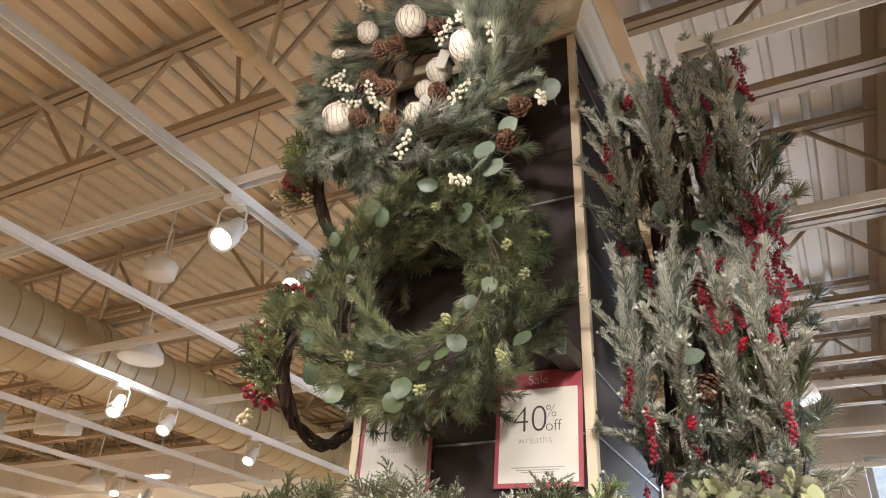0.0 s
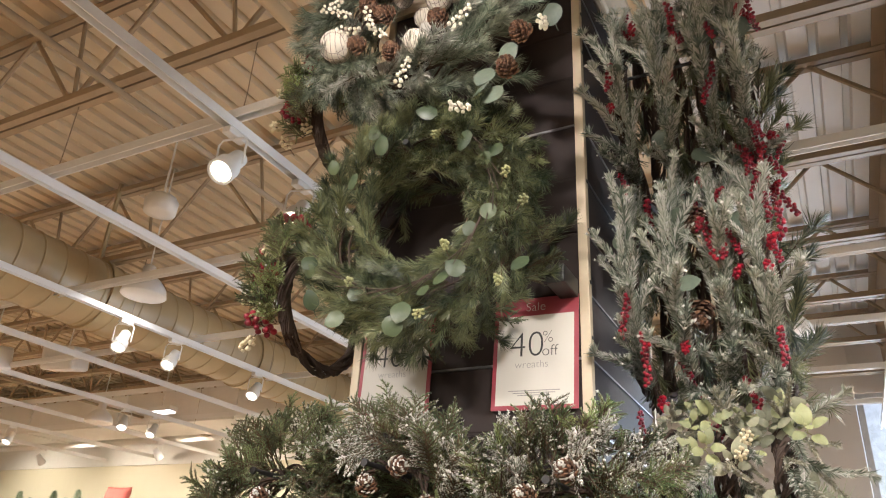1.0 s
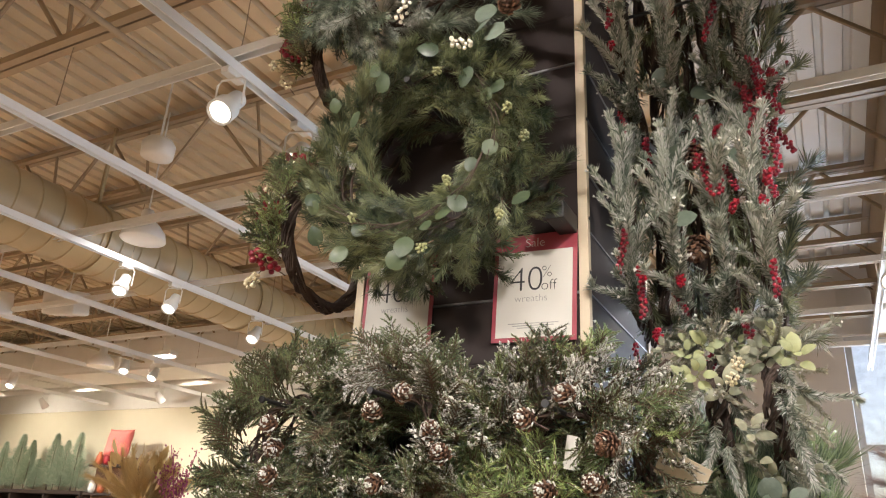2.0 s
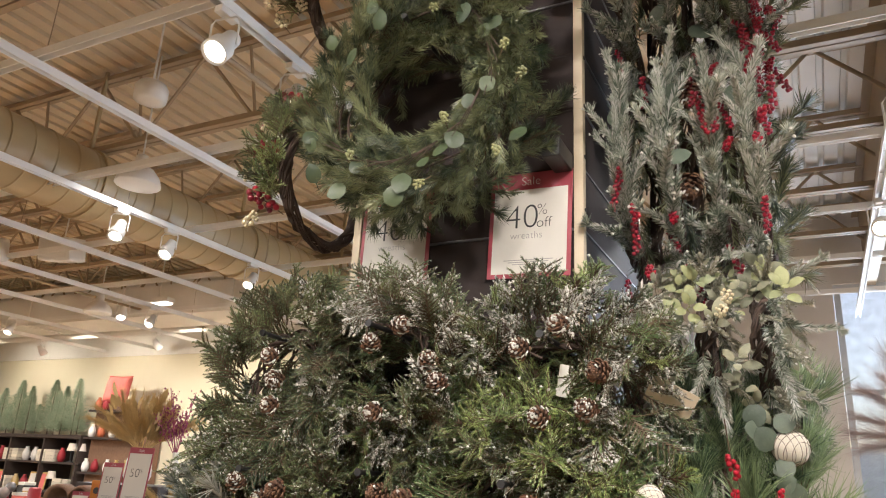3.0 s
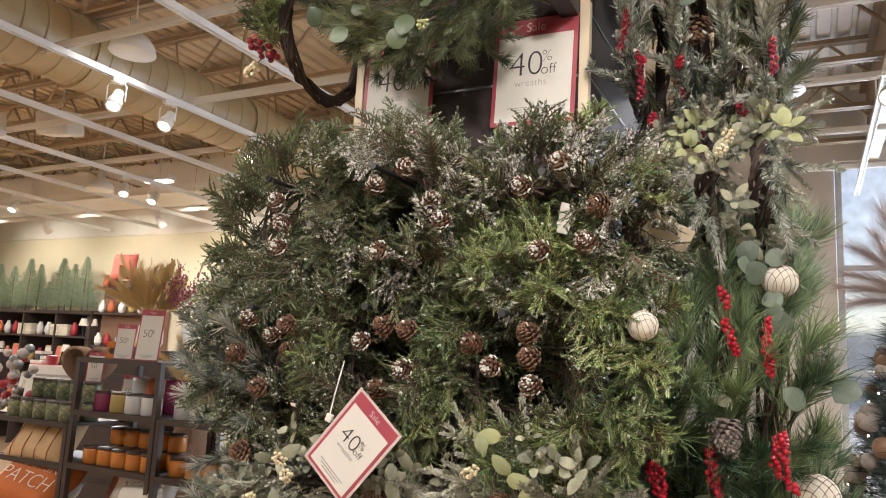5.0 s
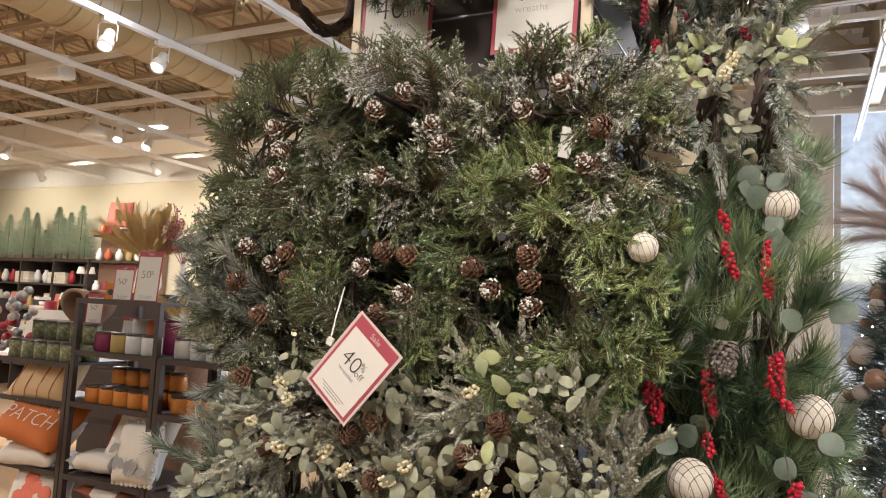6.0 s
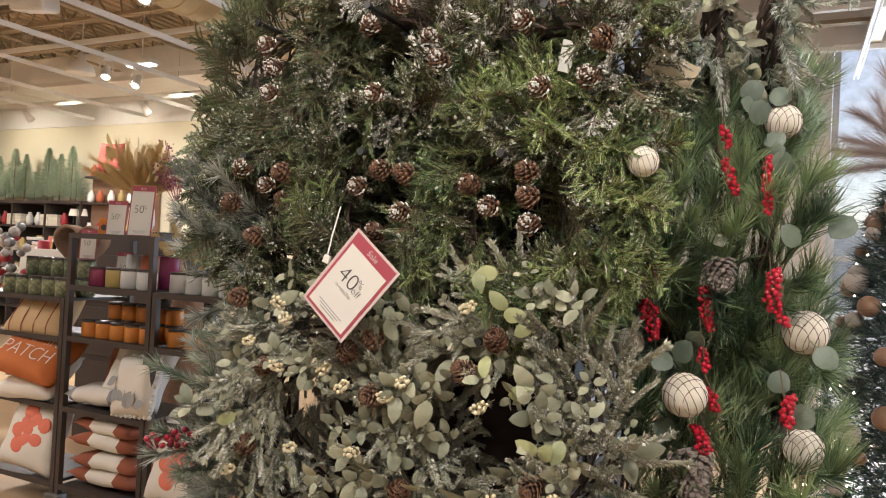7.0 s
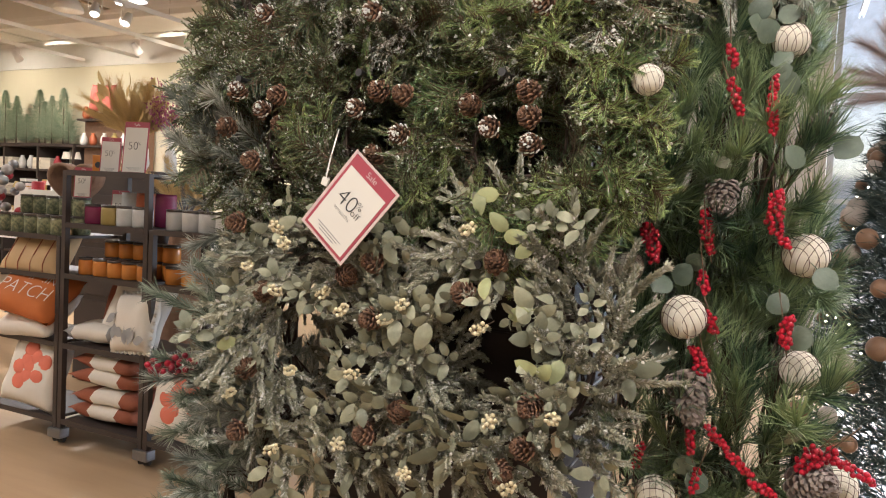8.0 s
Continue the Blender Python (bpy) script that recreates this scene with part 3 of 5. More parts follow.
win = tagged(new("window_1"), "tall shop window with grey aluminium mullions and blinds", "window", kind="structure")
for z in (0.05, 1.75, 2.80, 3.88):
    part("window_frame", box(0.77, X1, Y1 + 0.04, Y1 + 0.12, z - 0.025, z + 0.025, 0.004), M["aluminium"], win)
for x in (0.80, 2.3, 3.8, 5.3):
    part("window_frame", box(x - 0.03, x + 0.03, Y1 + 0.042, Y1 + 0.118, 0, 3.9, 0.004), M["aluminium"], win)
pane = part("pane", box(0.77, X1, Y1 + 0.075, Y1 + 0.083, 0.02, 3.89), M["clear"], win, "clear glass")
pane.visible_shadow = False
structure("ground", box(-120, 120, Y1 + 0.25, 160, -0.25, -0.2), M["outside"], "pale paved car park outside the window", "ground")
far = tagged(part("outside_building", box(-12, 40, 60, 70, -0.2, 5.5), M["outside"], None), "long low pale building across the car park", "building")


def deck(name, x0, x1, mat, label):
    """Ribbed steel roof deck, its ribs running from south to north."""
    g = Builder()
    xs, p = [], 0.155
    n = int((x1 - x0) / p)
    for i in range(n):
        b = x0 + i * p
        xs += [(b, 0.0), (b + 0.100, 0.0), (b + 0.110, 0.042), (b + 0.145, 0.042)]
    xs.append((x1, 0.0))
    for y in (Y0, Y1):
        for x, dz in xs:
            g.v.append((x, y, DECK + dz))
    k = len(xs)
    for i in range(k - 1):
        g.f.append((i, i + k, i + k + 1, i + 1))
    top = len(g.v)
    for y in (Y0, Y1):
        for x in (x0, x1):
            g.v.append((x, y, DECK + 0.14))
    g.f += [(top, top + 1, top + 3, top + 2)]
    g.s = [0] * len(g.f)
    return tagged(link(name, g.mesh(name, mat)), label, "ceiling", kind="structure")


# the deck is tan west of x = 0 and off-white east of it
deck("ceiling", X0, 0.0, M["deck_tan"], "tan painted ribbed steel roof deck")
deck("ceiling_east", 0.0, X1, M["deck_white"], "off-white ribbed steel roof deck")


def joist(y, x0, x1, mat, zb=4.0, zt=4.60, step=0.62, strut=False):
    j = thing("roof_joist", pose(0, y, 0), "tan painted open-web steel roof joist", "joist", "roof joists")
    for z, nm in ((zb, "bottom_chord"), (zt, "top_chord")):
        bm = box(x0, x1, -0.045, -0.006, z - 0.02, z + 0.02)
        box(x0, x1, 0.006, 0.045, z - 0.02, z + 0.02, bm=bm)
        part(nm, bm, mat, j)
    w = math.hypot(step / 2, zt - zb)
    me = data_mesh("web_member", *tube([(0, 0, 0), (0, 0, w)], 0.014, 6), mat)
    x = x0 + 0.05
    k = 0
    post_me = data_mesh("web_member", *tube([(0, 0, 0), (0, 0, math.hypot(0.14, zt - zb))], 0.012, 6), mat)
    while x + step / 2 < x1:
        if strut and k % 2 == 0:
            link("web_member", post_me, j, toward((x, 0.012, zb), (-0.14, 0, zt - zb)))
        a, b = (zb, zt) if k % 2 == 0 else (zt, zb)
        link("web_member", me, j, toward((x, 0, a), (step / 2, 0, b - a)))
        x += step / 2
        k += 1


for i in range(5):
    joist(0.02 + 1.475 * i, -13.5, -0.02, M["joist"], zb=3.99, step=1.08, strut=True)
for i in range(4):
    joist(0.76 + 1.475 * i, -13.5, -4.72, M["joist"], zb=3.99, step=1.08)
for y in (-1.455, -2.93):
    joist(y, -13.5, -0.02, M["joist"], zb=3.99, step=1.08, strut=True)
for y in (0.83, 1.96, 3.0, 4.05, 5.1, 6.1, -0.3, -1.4):
    joist(y, 0.02, 6.0, M["joist_dark"], step=1.24)
beam = thing("girder", pose(1.08, 0, 0), "tan painted steel girder carrying the joists", "girder")
for nm, x, z0, z1 in (("flange", 0.07, 3.85, 3.865), ("flange", 0.07, 4.585, 4.60), ("beam_web", 0.008, 3.866, 4.584)):
    part(nm, box(-x, x, Y0, Y1 - 0.06, z0, z1), M["joist_dark"], beam)

# suspended track grid
TZ = 3.53


def channel(length, w=0.042, h=0.042, t=0.005):
    """An open strut channel along x, open below."""
    bm = box(0, length, -w / 2, w / 2, h - t, h)
    box(0, length, -w / 2, -w / 2 + t, 0, h - t, bm=bm)
    box(0, length, w / 2 - t, w / 2, 0, h - t, bm=bm)
    for k in range(int(length / 0.3)):
        box(0.15 + k * 0.3, 0.19 + k * 0.3, -0.006, 0.006, h - t - 0.004, h - t - 0.001, bm=bm)
    return bm


long_x = mesh_of("track_rail", channel(14.0), M["track"])
short_x = mesh_of("track_rail", channel(1.9), M["track"])
long_y = mesh_of("track_rail", channel(12.8), M["track"])
for k in range(6):
    y = -0.0 + 1.085 * k
    t = thing("track_rail", pose(-14.4, y, TZ + 0.002), "white steel strut rail hung under the joists", "track rail", "ceiling track rails")
    link("rail_channel", long_x, t)
    t = thing("track_rail", pose(0.10 if k else 0.32, y, TZ + 0.002), "white steel strut rail hung under the joists", "track rail", "ceiling track rails")
    link("rail_channel", short_x, t)
for y in (-1.085, -2.17):
    t = thing("track_rail", pose(-14.4, y, TZ + 0.002), "white steel strut rail hung under the joists", "track rail", "ceiling track rails")
    link("rail_channel", mesh_of("track_rail", channel(17.0), M["track"]), t)
for x in (0.95, -1.44, -2.60, -3.80, -5.0, -6.2, -7.4, -8.6, -9.8):
    t = thing("track_rail", pose(x, -6.5, TZ - 0.040, 0, 0, 90), "white steel strut rail hung under the joists", "track rail", "ceiling track rails")
    link("rail_channel", long_y, t)
wire = data_mesh("hanger_wire", *tube([(0, 0, 0), (0.01, 0.0, 0.16), (0, 0.006, 0.46)], 0.0025, 5), M["joist_dark"])
for x in (-1.44, -2.60, -3.80, -5.0, -6.2):
    for y in (0.03, 1.55, 3.07, 4.59):
        tagged(link("hanger_wire", wire, None, pose(x, y, TZ)), "thin chain hanger tying a rail to the joist", "wire", "hanger wires")

# ducts, pipe and fittings on the ceiling
duct = thing("air_duct", pose(-4.18, 0, 3.715), "tan painted spiral round air duct", "duct")
prof = []
y = -6.5
while y < 6.2:
    prof += [(0.255, y), (0.255, y + 0.004), (0.255, y + 0.146), (0.255, y + 0.150), (0.2625, y + 0.153), (0.2625, y + 0.161), (0.255, y + 0.164)]
    y += 0.168
part("duct_shell", lathe(prof, 36), M["duct"], duct, smooth=True, m=pose(0, 0, 0, -90, 0, 0))
for y in (-0.2, 1.45, 3.1, 4.75):
    part("duct_band", lathe([(0.255, -0.02), (0.272, -0.02), (0.272, 0.02), (0.255, 0.02)], 36), M["duct"], duct, m=pose(0, y, 0, -90, 0, 0))
    part("duct_strap", box(-0.012, 0.012, -0.012, 0.012, 0.25, 0.94), M["duct"], duct, m=pose(0, y, 0))
pipe = thing("sprinkler_pipe", pose(-1.03, 0, 3.72), "tan painted sprinkler pipe with couplings", "pipe")
part("pipe", lathe([(0.028, -6.5), (0.028, 6.3)], 14), M["deck_tan"], pipe, smooth=True, m=pose(0, 0, 0, -90, 0, 0))
for y in (-0.45, 1.9, 4.2):
    part("coupling", lathe([(0.03, -0.05), (0.042, -0.045), (0.042, -0.012), (0.034, -0.008), (0.034, 0.008), (0.042, 0.012), (0.042, 0.045), (0.03, 0.05)], 14), M["deck_tan"], pipe, m=pose(0, y, 0, -90, 0, 0))
    part("hanger", box(-0.008, 0.008, -0.008, 0.008, 0.03, 0.94), M["deck_tan"], pipe, m=pose(0, y + 0.1, 0))
for x in (-2.05, -5.9, -7.6):
    p2 = thing("sprinkler_pipe", pose(x, 0, 3.78), "thin tan painted sprinkler branch pipe", "pipe")
    part("pipe", lathe([(0.017, -6.5), (0.017, 6.3)], 10), M["joist"], p2, smooth=True, m=pose(0, 0, 0, -90, 0, 0))

head_body = mesh_of("lamp_head", lathe([(0.034, -0.12), (0.046, -0.115), (0.05, -0.03), (0.066, 0.0), (0.07, 0.085), (0.064, 0.09), (0.060, 0.075)], 24), M["white_paint"], True)
head_lens = mesh_of("lens", lathe([(0.0595, 0.0), (0.055, 0.006), (0.03, 0.010)], 24), M["lamp_glow"], True)
yv, yf = tube([(-0.078, 0, 0), (-0.080, 0, -0.13), (-0.06, 0, -0.155), (0.06, 0, -0.155), (0.080, 0, -0.13), (0.078, 0, 0)], 0.006, 6)
head_yoke = data_mesh("yoke", yv, yf, M["white_paint"])
foot_me = mesh_of("track_foot", box(-0.02, 0.02, -0.05, 0.05, -0.03, 0.0, 0.004), M["white_paint"])
for (at, to) in HEADS + [((-6.2, 3.60, 3.33), (-5.2, 2.6, 1.2)), ((-6.2, 4.0, 3.33), (-5.6, 2.6, 1.2)), ((0.95, 0.9, 3.33), (0.4, -0.6, 1.4)), ((0.95, 1.6, 3.33), (0.4, -0.4, 1.4)), ((0.95, 3.0, 3.33), (0.5, 0.2, 1.4)), ((0.22, 2.17, 3.33), (-0.3, -0.5, 1.0)), ((-8.6, 3.9, 3.33), (-8.0, 2.6, 1.2)), ((-7.4, 5.2, 3.33), (-7.3, 6.4, 2.2)), ((-9.8, 5.2, 3.33), (-9.8, 6.4, 2.2))]:
    s = thing("track_spotlight", pose(*at), "white track spotlight switched on", "spotlight", "track spotlights")
    way = (Vector(to) - Vector(at)).normalized()
    x = Vector((0, 0, 1)).cross(way).normalized()
    y = way.cross(x)
    rot = Matrix((x, y, way)).transposed().to_4x4()
    body = link("lamp_head", head_body, s, rot @ Matrix.Scale(0.78, 4))
    link("lens", head_lens, body, pose(0, 0, 0.07), "glowing lens")
    rz = math.atan2(x.y, x.x)
    link("yoke", head_yoke, s, Matrix.Rotation(rz, 4, "Z") @ Matrix.Rotation(math.pi, 4, "X") @ Matrix.Scale(0.82, 4))
    link("track_foot", foot_me, s, pose(0, 0, TZ - at[2] - 0.04))
    part("stem", box(-0.006, 0.006, -0.006, 0.006, 0.125, TZ - at[2] - 0.06), M["white_paint"], s)
# the same fixture also hangs over the six added fill lamps
for p in PENDANTS_AND_FILL:
    d = thing("pendant_lamp", pose(*p) @ Matrix.Diagonal((0.86, 0.86, 1, 1)), "white enamel dome pendant lamp on a rod, two real, six added", "pendant lamp", "pendant lamps")
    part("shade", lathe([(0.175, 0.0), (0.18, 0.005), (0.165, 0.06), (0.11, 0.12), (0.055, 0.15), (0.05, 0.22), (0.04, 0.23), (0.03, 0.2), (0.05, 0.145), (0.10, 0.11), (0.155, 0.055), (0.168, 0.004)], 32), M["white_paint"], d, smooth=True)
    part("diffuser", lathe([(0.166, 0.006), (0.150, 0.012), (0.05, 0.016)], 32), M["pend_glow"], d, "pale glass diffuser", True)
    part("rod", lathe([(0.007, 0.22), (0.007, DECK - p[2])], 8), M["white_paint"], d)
sp = thing("ceiling_speaker", pose(-3.1, 1.03, 4.02), "white round ceiling speaker hung on a rod", "speaker")
part("housing", lathe([(0.05, -0.06), (0.10, -0.055), (0.105, 0.03), (0.085, 0.06), (0.02, 0.07)], 28), M["white_paint"], sp, smooth=True)
part("rod", lathe([(0.007, 0.07), (0.007, DECK - 4.02)], 8), M["white_paint"], sp)
for (x, y, z) in ((-5.6, 2.35, 3.62), (-6.2, 2.0, 3.58)):
    v = thing("speaker_box", pose(x, y, z), "white boxy ceiling speaker", "speaker")
    part("housing", box(-0.16, 0.16, -0.13, 0.13, -0.11, 0.11, 0.03), M["white_paint"], v, m=pose(0, 0, 0, 12, 0, 20))
    part("rod", lathe([(0.007, 0.1), (0.007, DECK - z)], 8), M["white_paint"], v)
for (x, y) in ((-6.6, 4.4), (-9.9, 3.6)):
    f = thing("strip_light", pose(x, y, 3.66), "white ceiling strip light switched on", "strip light", "strip lights")
    part("housing", box(-0.22, 0.22, -0.065, 0.065, 0.0, 0.06, 0.01), M["white_paint"], f)
    part("diffuser", box(-0.20, 0.20, -0.05, 0.05, -0.02, -0.001, 0.004), M["tube_glow"], f, "glowing diffuser")
    part("rod", box(-0.006, 0.006, -0.006, 0.006, 0.06, DECK - 3.66), M["white_paint"], f)
wd = thing("white_duct", pose(0, 0, 3.9), "broad white rectangular air duct near the back wall", "duct")
part("duct_shell", box(-14.5, -1.0, 5.0, 5.7, -0.22, 0.2, 0.01), M["white_paint"], wd)
for x in range(-14, -1, 2):
    part("duct_flange", box(x, x + 0.03, 4.985, 5.715, -0.235, 0.215), M["white_paint"], wd)

# ---- the display tower ----
tower = thing("display_tower", pose(0, 0, 0), "tall dark brown slatwall tower with cream posts and crown moulding", "display tower")
TW, TD, TT = 0.72, 0.72, 3.775
part("core", box(-TW + 0.022, -0.022, 0.022, TD - 0.022, 0.02, TT), M["black"], tower, "dark core behind the slat boards")
zs = [TT - 0.125] + [TT - 0.125 - 0.178 * k for k in range(1, 21)]
fb = {}
for side in range(4):
    hi = TT
    for z in zs:
        h = round(hi - z - 0.007, 4)
        if h not in fb:
            fb[h] = mesh_of("slat_board", box(-TW + 0.024, -0.024, 0.004, 0.021, 0.0, h, 0.003), M["brown"])
        if side == 0:
            mm = pose(0, 0, z + 0.007)
        elif side == 1:
            mm = pose(0, TD, z + 0.007, 0, 0, 90)
        elif side == 2:
            mm = pose(-TW, 0, z + 0.007, 0, 0, -90)
        else:
            mm = pose(-TW, TD, z + 0.007, 0, 0, 180)
        link("slat_board", fb[h], tower, mm)
        hi = z
rail_me = mesh_of("slat_rail", box(-TW + 0.026, -0.026, 0.0015, 0.016, 0.0, 0.0055), M["rail"])
rail_thin = mesh_of("slat_rail", box(-TW + 0.026, -0.026, 0.0055, 0.016, 0.0, 0.0055), M["brown"])
for i, z in enumerate(zs):
    link("slat_rail", rail_thin if i % 4 != 3 else rail_me, tower, pose(0, 0, z + 0.0008))
    link("slat_rail", rail_me, tower, pose(0, TD, z + 0.0008, 0, 0, 90))
post = mesh_of("corner_post", box(-0.024, 0.003, -0.002, 0.024, 0.0, TT, 0.003), M["cream"])
for x, y in ((0, 0), (-TW + 0.021, 0), (0, TD - 0.024), (-TW + 0.021, TD - 0.024)):
    link("corner_post", post, tower, pose(x, y, 0), "cream painted corner post")
clip = mesh_of("post_clip", box(0.0032, 0.006, 0.006, 0.016, -0.004, 0.004), M["black"])
for k in range(12):
    link("post_clip", clip, tower, pose(0, 0, 3.70 - 0.155 * k))


def crown():
    prof = [(0.0, 0.0), (0.014, 0.0), (0.016, 0.022), (0.010, 0.026), (0.022, 0.034), (0.034, 0.060), (0.060, 0.092), (0.072, 0.100), (0.074, 0.125), (0.0, 0.125)]
    g = Builder()
    cs = [(-TW, 0, -1, -1), (0.003, 0, 1, -1), (0.003, TD, 1, 1), (-TW, TD, -1, 1)]
    n = len(prof)
    for cx, cy, sx, sy in cs:
        g.v += [(cx + sx * o, cy + sy * o, TT + z) for o, z in prof]
    for c in range(4):
        d = (c + 1) % 4
        for k in range(n - 1):
            g.f.append((c * n + k, d * n + k, d * n + k + 1, c * n + k + 1))
    g.f.append(tuple(c * n + n - 1 for c in range(4)))
    g.s = [0] * len(g.f)
    return g.mesh("crown_moulding", M["cream"])


link("crown_moulding", crown(), tower, None, "cream crown moulding")
part("plinth", box(-TW - 0.02, 0.02, -0.02, TD + 0.02, 0.0, 0.09, 0.006), M["brown"], tower)


# ---- signs ----
def words(body, size, mat, parent, x, y, z, name="lettering", rx=90, align="LEFT"):
    cu = bpy.data.curves.new(name, "FONT")
    cu.body, cu.size, cu.extrude, cu.align_x, cu.offset = body, size, 0.0003, align, -0.020 * size
    tmp = bpy.data.objects.new(name, cu)
    scene.collection.objects.link(tmp)
    bpy.context.view_layer.update()
    me = bpy.data.meshes.new_from_object(tmp.evaluated_get(bpy.context.evaluated_depsgraph_get()))
    bpy.data.objects.remove(tmp)
    me.materials.clear()
    me.materials.append(mat)
    return link(name, me, parent, pose(x, y, z, rx, 0, 0))


def bars(parent, w, z, rows, mat, x=0.0, h=0.0022, gap=0.006):
    bm = bmesh.new()
    for k in range(rows):
        ww = w * (1 - 0.18 * ((k * 7) % 3))
        box(x - ww / 2, x + ww / 2, -0.0032, -0.0028, z - k * gap, z - k * gap + h, bm=bm)
    part("small_print", bm, mat, parent)


def sale_sign(m, w, h, label, big="40", tail="wreaths", name="sale_sign", group="sale signs"):
    """A red printed card with a white field, its origin at the middle of the foot, facing -y."""
    s = thing(name, m, label, "sign", group)
    part("backing", box(-w / 2, w / 2, -0.002, 0.0015, 0, h, 0.0008), M["red_print"], s)
    k = w / 0.236
    field = part("field", box(-w / 2 + 0.012 * k, w / 2 - 0.012 * k, -0.0026, -0.0018, 0.012 * k, h - 0.05 * k), M["paper"], s)
    words("Sale", 0.036 * k, M["ink_white"], s, 0, -0.0026, h - 0.037 * k, align="CENTER")
    words(big, 0.100 * k, M["ink"], s, -0.072 * k, -0.0032, 0.46 * h)
    words("%", 0.046 * k, M["ink"], s, 0.020 * k, -0.0032, 0.46 * h + 0.036 * k)
    if tail:
        words("off", 0.042 * k, M["ink"], s, 0.019 * k, -0.0032, 0.46 * h)
        words(tail, 0.029 * k, M["ink_grey"], s, -0.008 * k, -0.0032, 0.46 * h - 0.030 * k, align="CENTER")
    bars(s, 0.14 * k, 0.048 * k, 3, M["ink_grey"])
    return s


sale_sign(pose(-0.150, -0.006, 2.281, 0, 1.6, 0), 0.236, 0.302, "red and white 40 percent off wreaths card on the tower")
sale_sign(pose(-0.574, -0.004, 2.289, 0, 1.6, 0), 0.236, 0.302, "red and white 40 percent off card half behind a wreath")
bx = thing("peg_box", pose(-0.045, -0.02, 2.60), "small black peg end box on the slatwall", "peg")
part("housing", box(-0.03, 0.02, -0.10, 0.018, -0.03, 0.02, 0.004), M["black"], bx)

# ---- upper wreaths on the front ----
R = random.Random(77)
GA = "wreaths on the tower front"
PEG = mesh_of("peg_hook", lathe([(0.006, 0.0), (0.006, 0.30), (0.009, 0.302), (0.009, 0.31)], 10), M["black"])


def peg(at, turn):
    tagged(link("peg_hook", PEG, None, pose(*at, 90, 0, turn)), "black steel peg hook in the slatwall", "hook", "peg hooks")


back_white = wreath(pose(-0.47, -0.10, 3.58), 0.25, 0.06, "frosted pine wreath hung behind another", GA)
dress(back_white, ["sage", "grey"], 70, 0.24, 0.07, 500, size=(0.75, 1.0), inner=1.0)
top = wreath(pose(-0.45, -0.22, 3.52, 0, 0, 0), 0.26, 0.06, "large frosted pine wreath with plaid linen balls, cones and white berries", GA)
dress(top, ["sage", "sage", "sage", "grey"], 170, 0.265, 0.08, 501, size=(0.8, 1.1), out=0.7, inner=0.6)
for x, z, r in ((-0.602, 3.717, 0.038), (-0.432, 3.694, 0.052), (-0.229, 3.497, 0.051), (-0.671, 3.367, 0.053), (-0.383, 3.286, 0.036)):
    ball_on(top, (x, -0.345, z), r, x * 9)
for x, z, r in ((-0.573, 3.704, 0.035), (-0.43, 3.647, 0.046), (-0.48, 3.577, 0.035)):
    ball_on(back_white, (x, -0.15, z), r, x * 7)
for x, z in ((-0.488, 3.613), (-0.522, 3.597), (-0.313, 3.62), (-0.566, 3.487), (-0.48, 3.424), (-0.455, 3.259), (-0.573, 3.332), (-0.042, 3.191), (-0.091, 3.082), (-0.298, 3.346), (-0.52, 3.44)):
    fix(top, CONE["brown"], (x, -0.33, z), (R.uniform(-0.9, 0.9), -1, R.uniform(-0.7, 0.4)), 0, 1.2)
for x, z in ((-0.684, 3.663), (-0.652, 3.561), (-0.614, 3.473), (-0.523, 3.381), (-0.474, 3.341), (-0.262, 3.291), (-0.417, 3.143), (-0.57, 3.40), (-0.578, 3.816), (-0.24, 3.644), (-0.123, 3.454), (0.011, 3.227), (-0.249, 3.025), (-0.313, 3.542)):
    fix(top, BERRY["white"], (x, -0.365, z - 0.02), (R.uniform(-1, 1), -0.2, R.uniform(-0.6, 1)), 0, 0.9)
for i, (x, z) in enumerate(((-0.20, 3.42), (-0.16, 3.36), (-0.19, 3.08), (-0.14, 3.06), (0.02, 3.25), (-0.17, 3.13), (-0.12, 3.17))):
    leaf_on(top, "grey", (x, -0.31, z), 40 + i, 1.2)
part("price_tag", box(-0.018, 0.018, -0.001, 0.001, -0.04, 0.04), M["paper"], top, "white price tag", m=pose(0.06, 0.02, 0.12, 0, 14, 20))
part("price_tag", box(-0.018, 0.018, -0.001, 0.001, -0.04, 0.04), M["paper"], back_white, "white price tag", m=pose(0.0, -0.06, -0.06, 0, 14, 20))
peg((-0.45, 0.004, 3.80), 0)

for y, sd in ((-0.04, 510), (-0.12, 512)):
    behind = wreath(pose(-0.405, y, 2.765), 0.25, 0.06, "green pine wreath hung behind another", GA, bare=2)
    dress(behind, ["blue", "blue", "cedar"], 95, 0.25, 0.08, sd, size=(0.7, 0.9), inner=1.0, out=0.6)
green = wreath(pose(-0.40, -0.205, 2.775), 0.25, 0.06, "lush green mixed pine wreath with silver dollar eucalyptus leaves", GA, bare=2)
dress(green, ["blue"], 205, 0.250, 0.085, 511, size=(0.70, 0.94), out=0.6, swirl=0.9, front=0.75, spin=-1, inner=0.6, loose=0.25)
dress(green, ["blue"], 80, 0.17, 0.04, 513, size=(0.62, 0.85), out=-0.2, swirl=1.0, front=0.3, spin=-1, inner=1.0, loose=0.2)
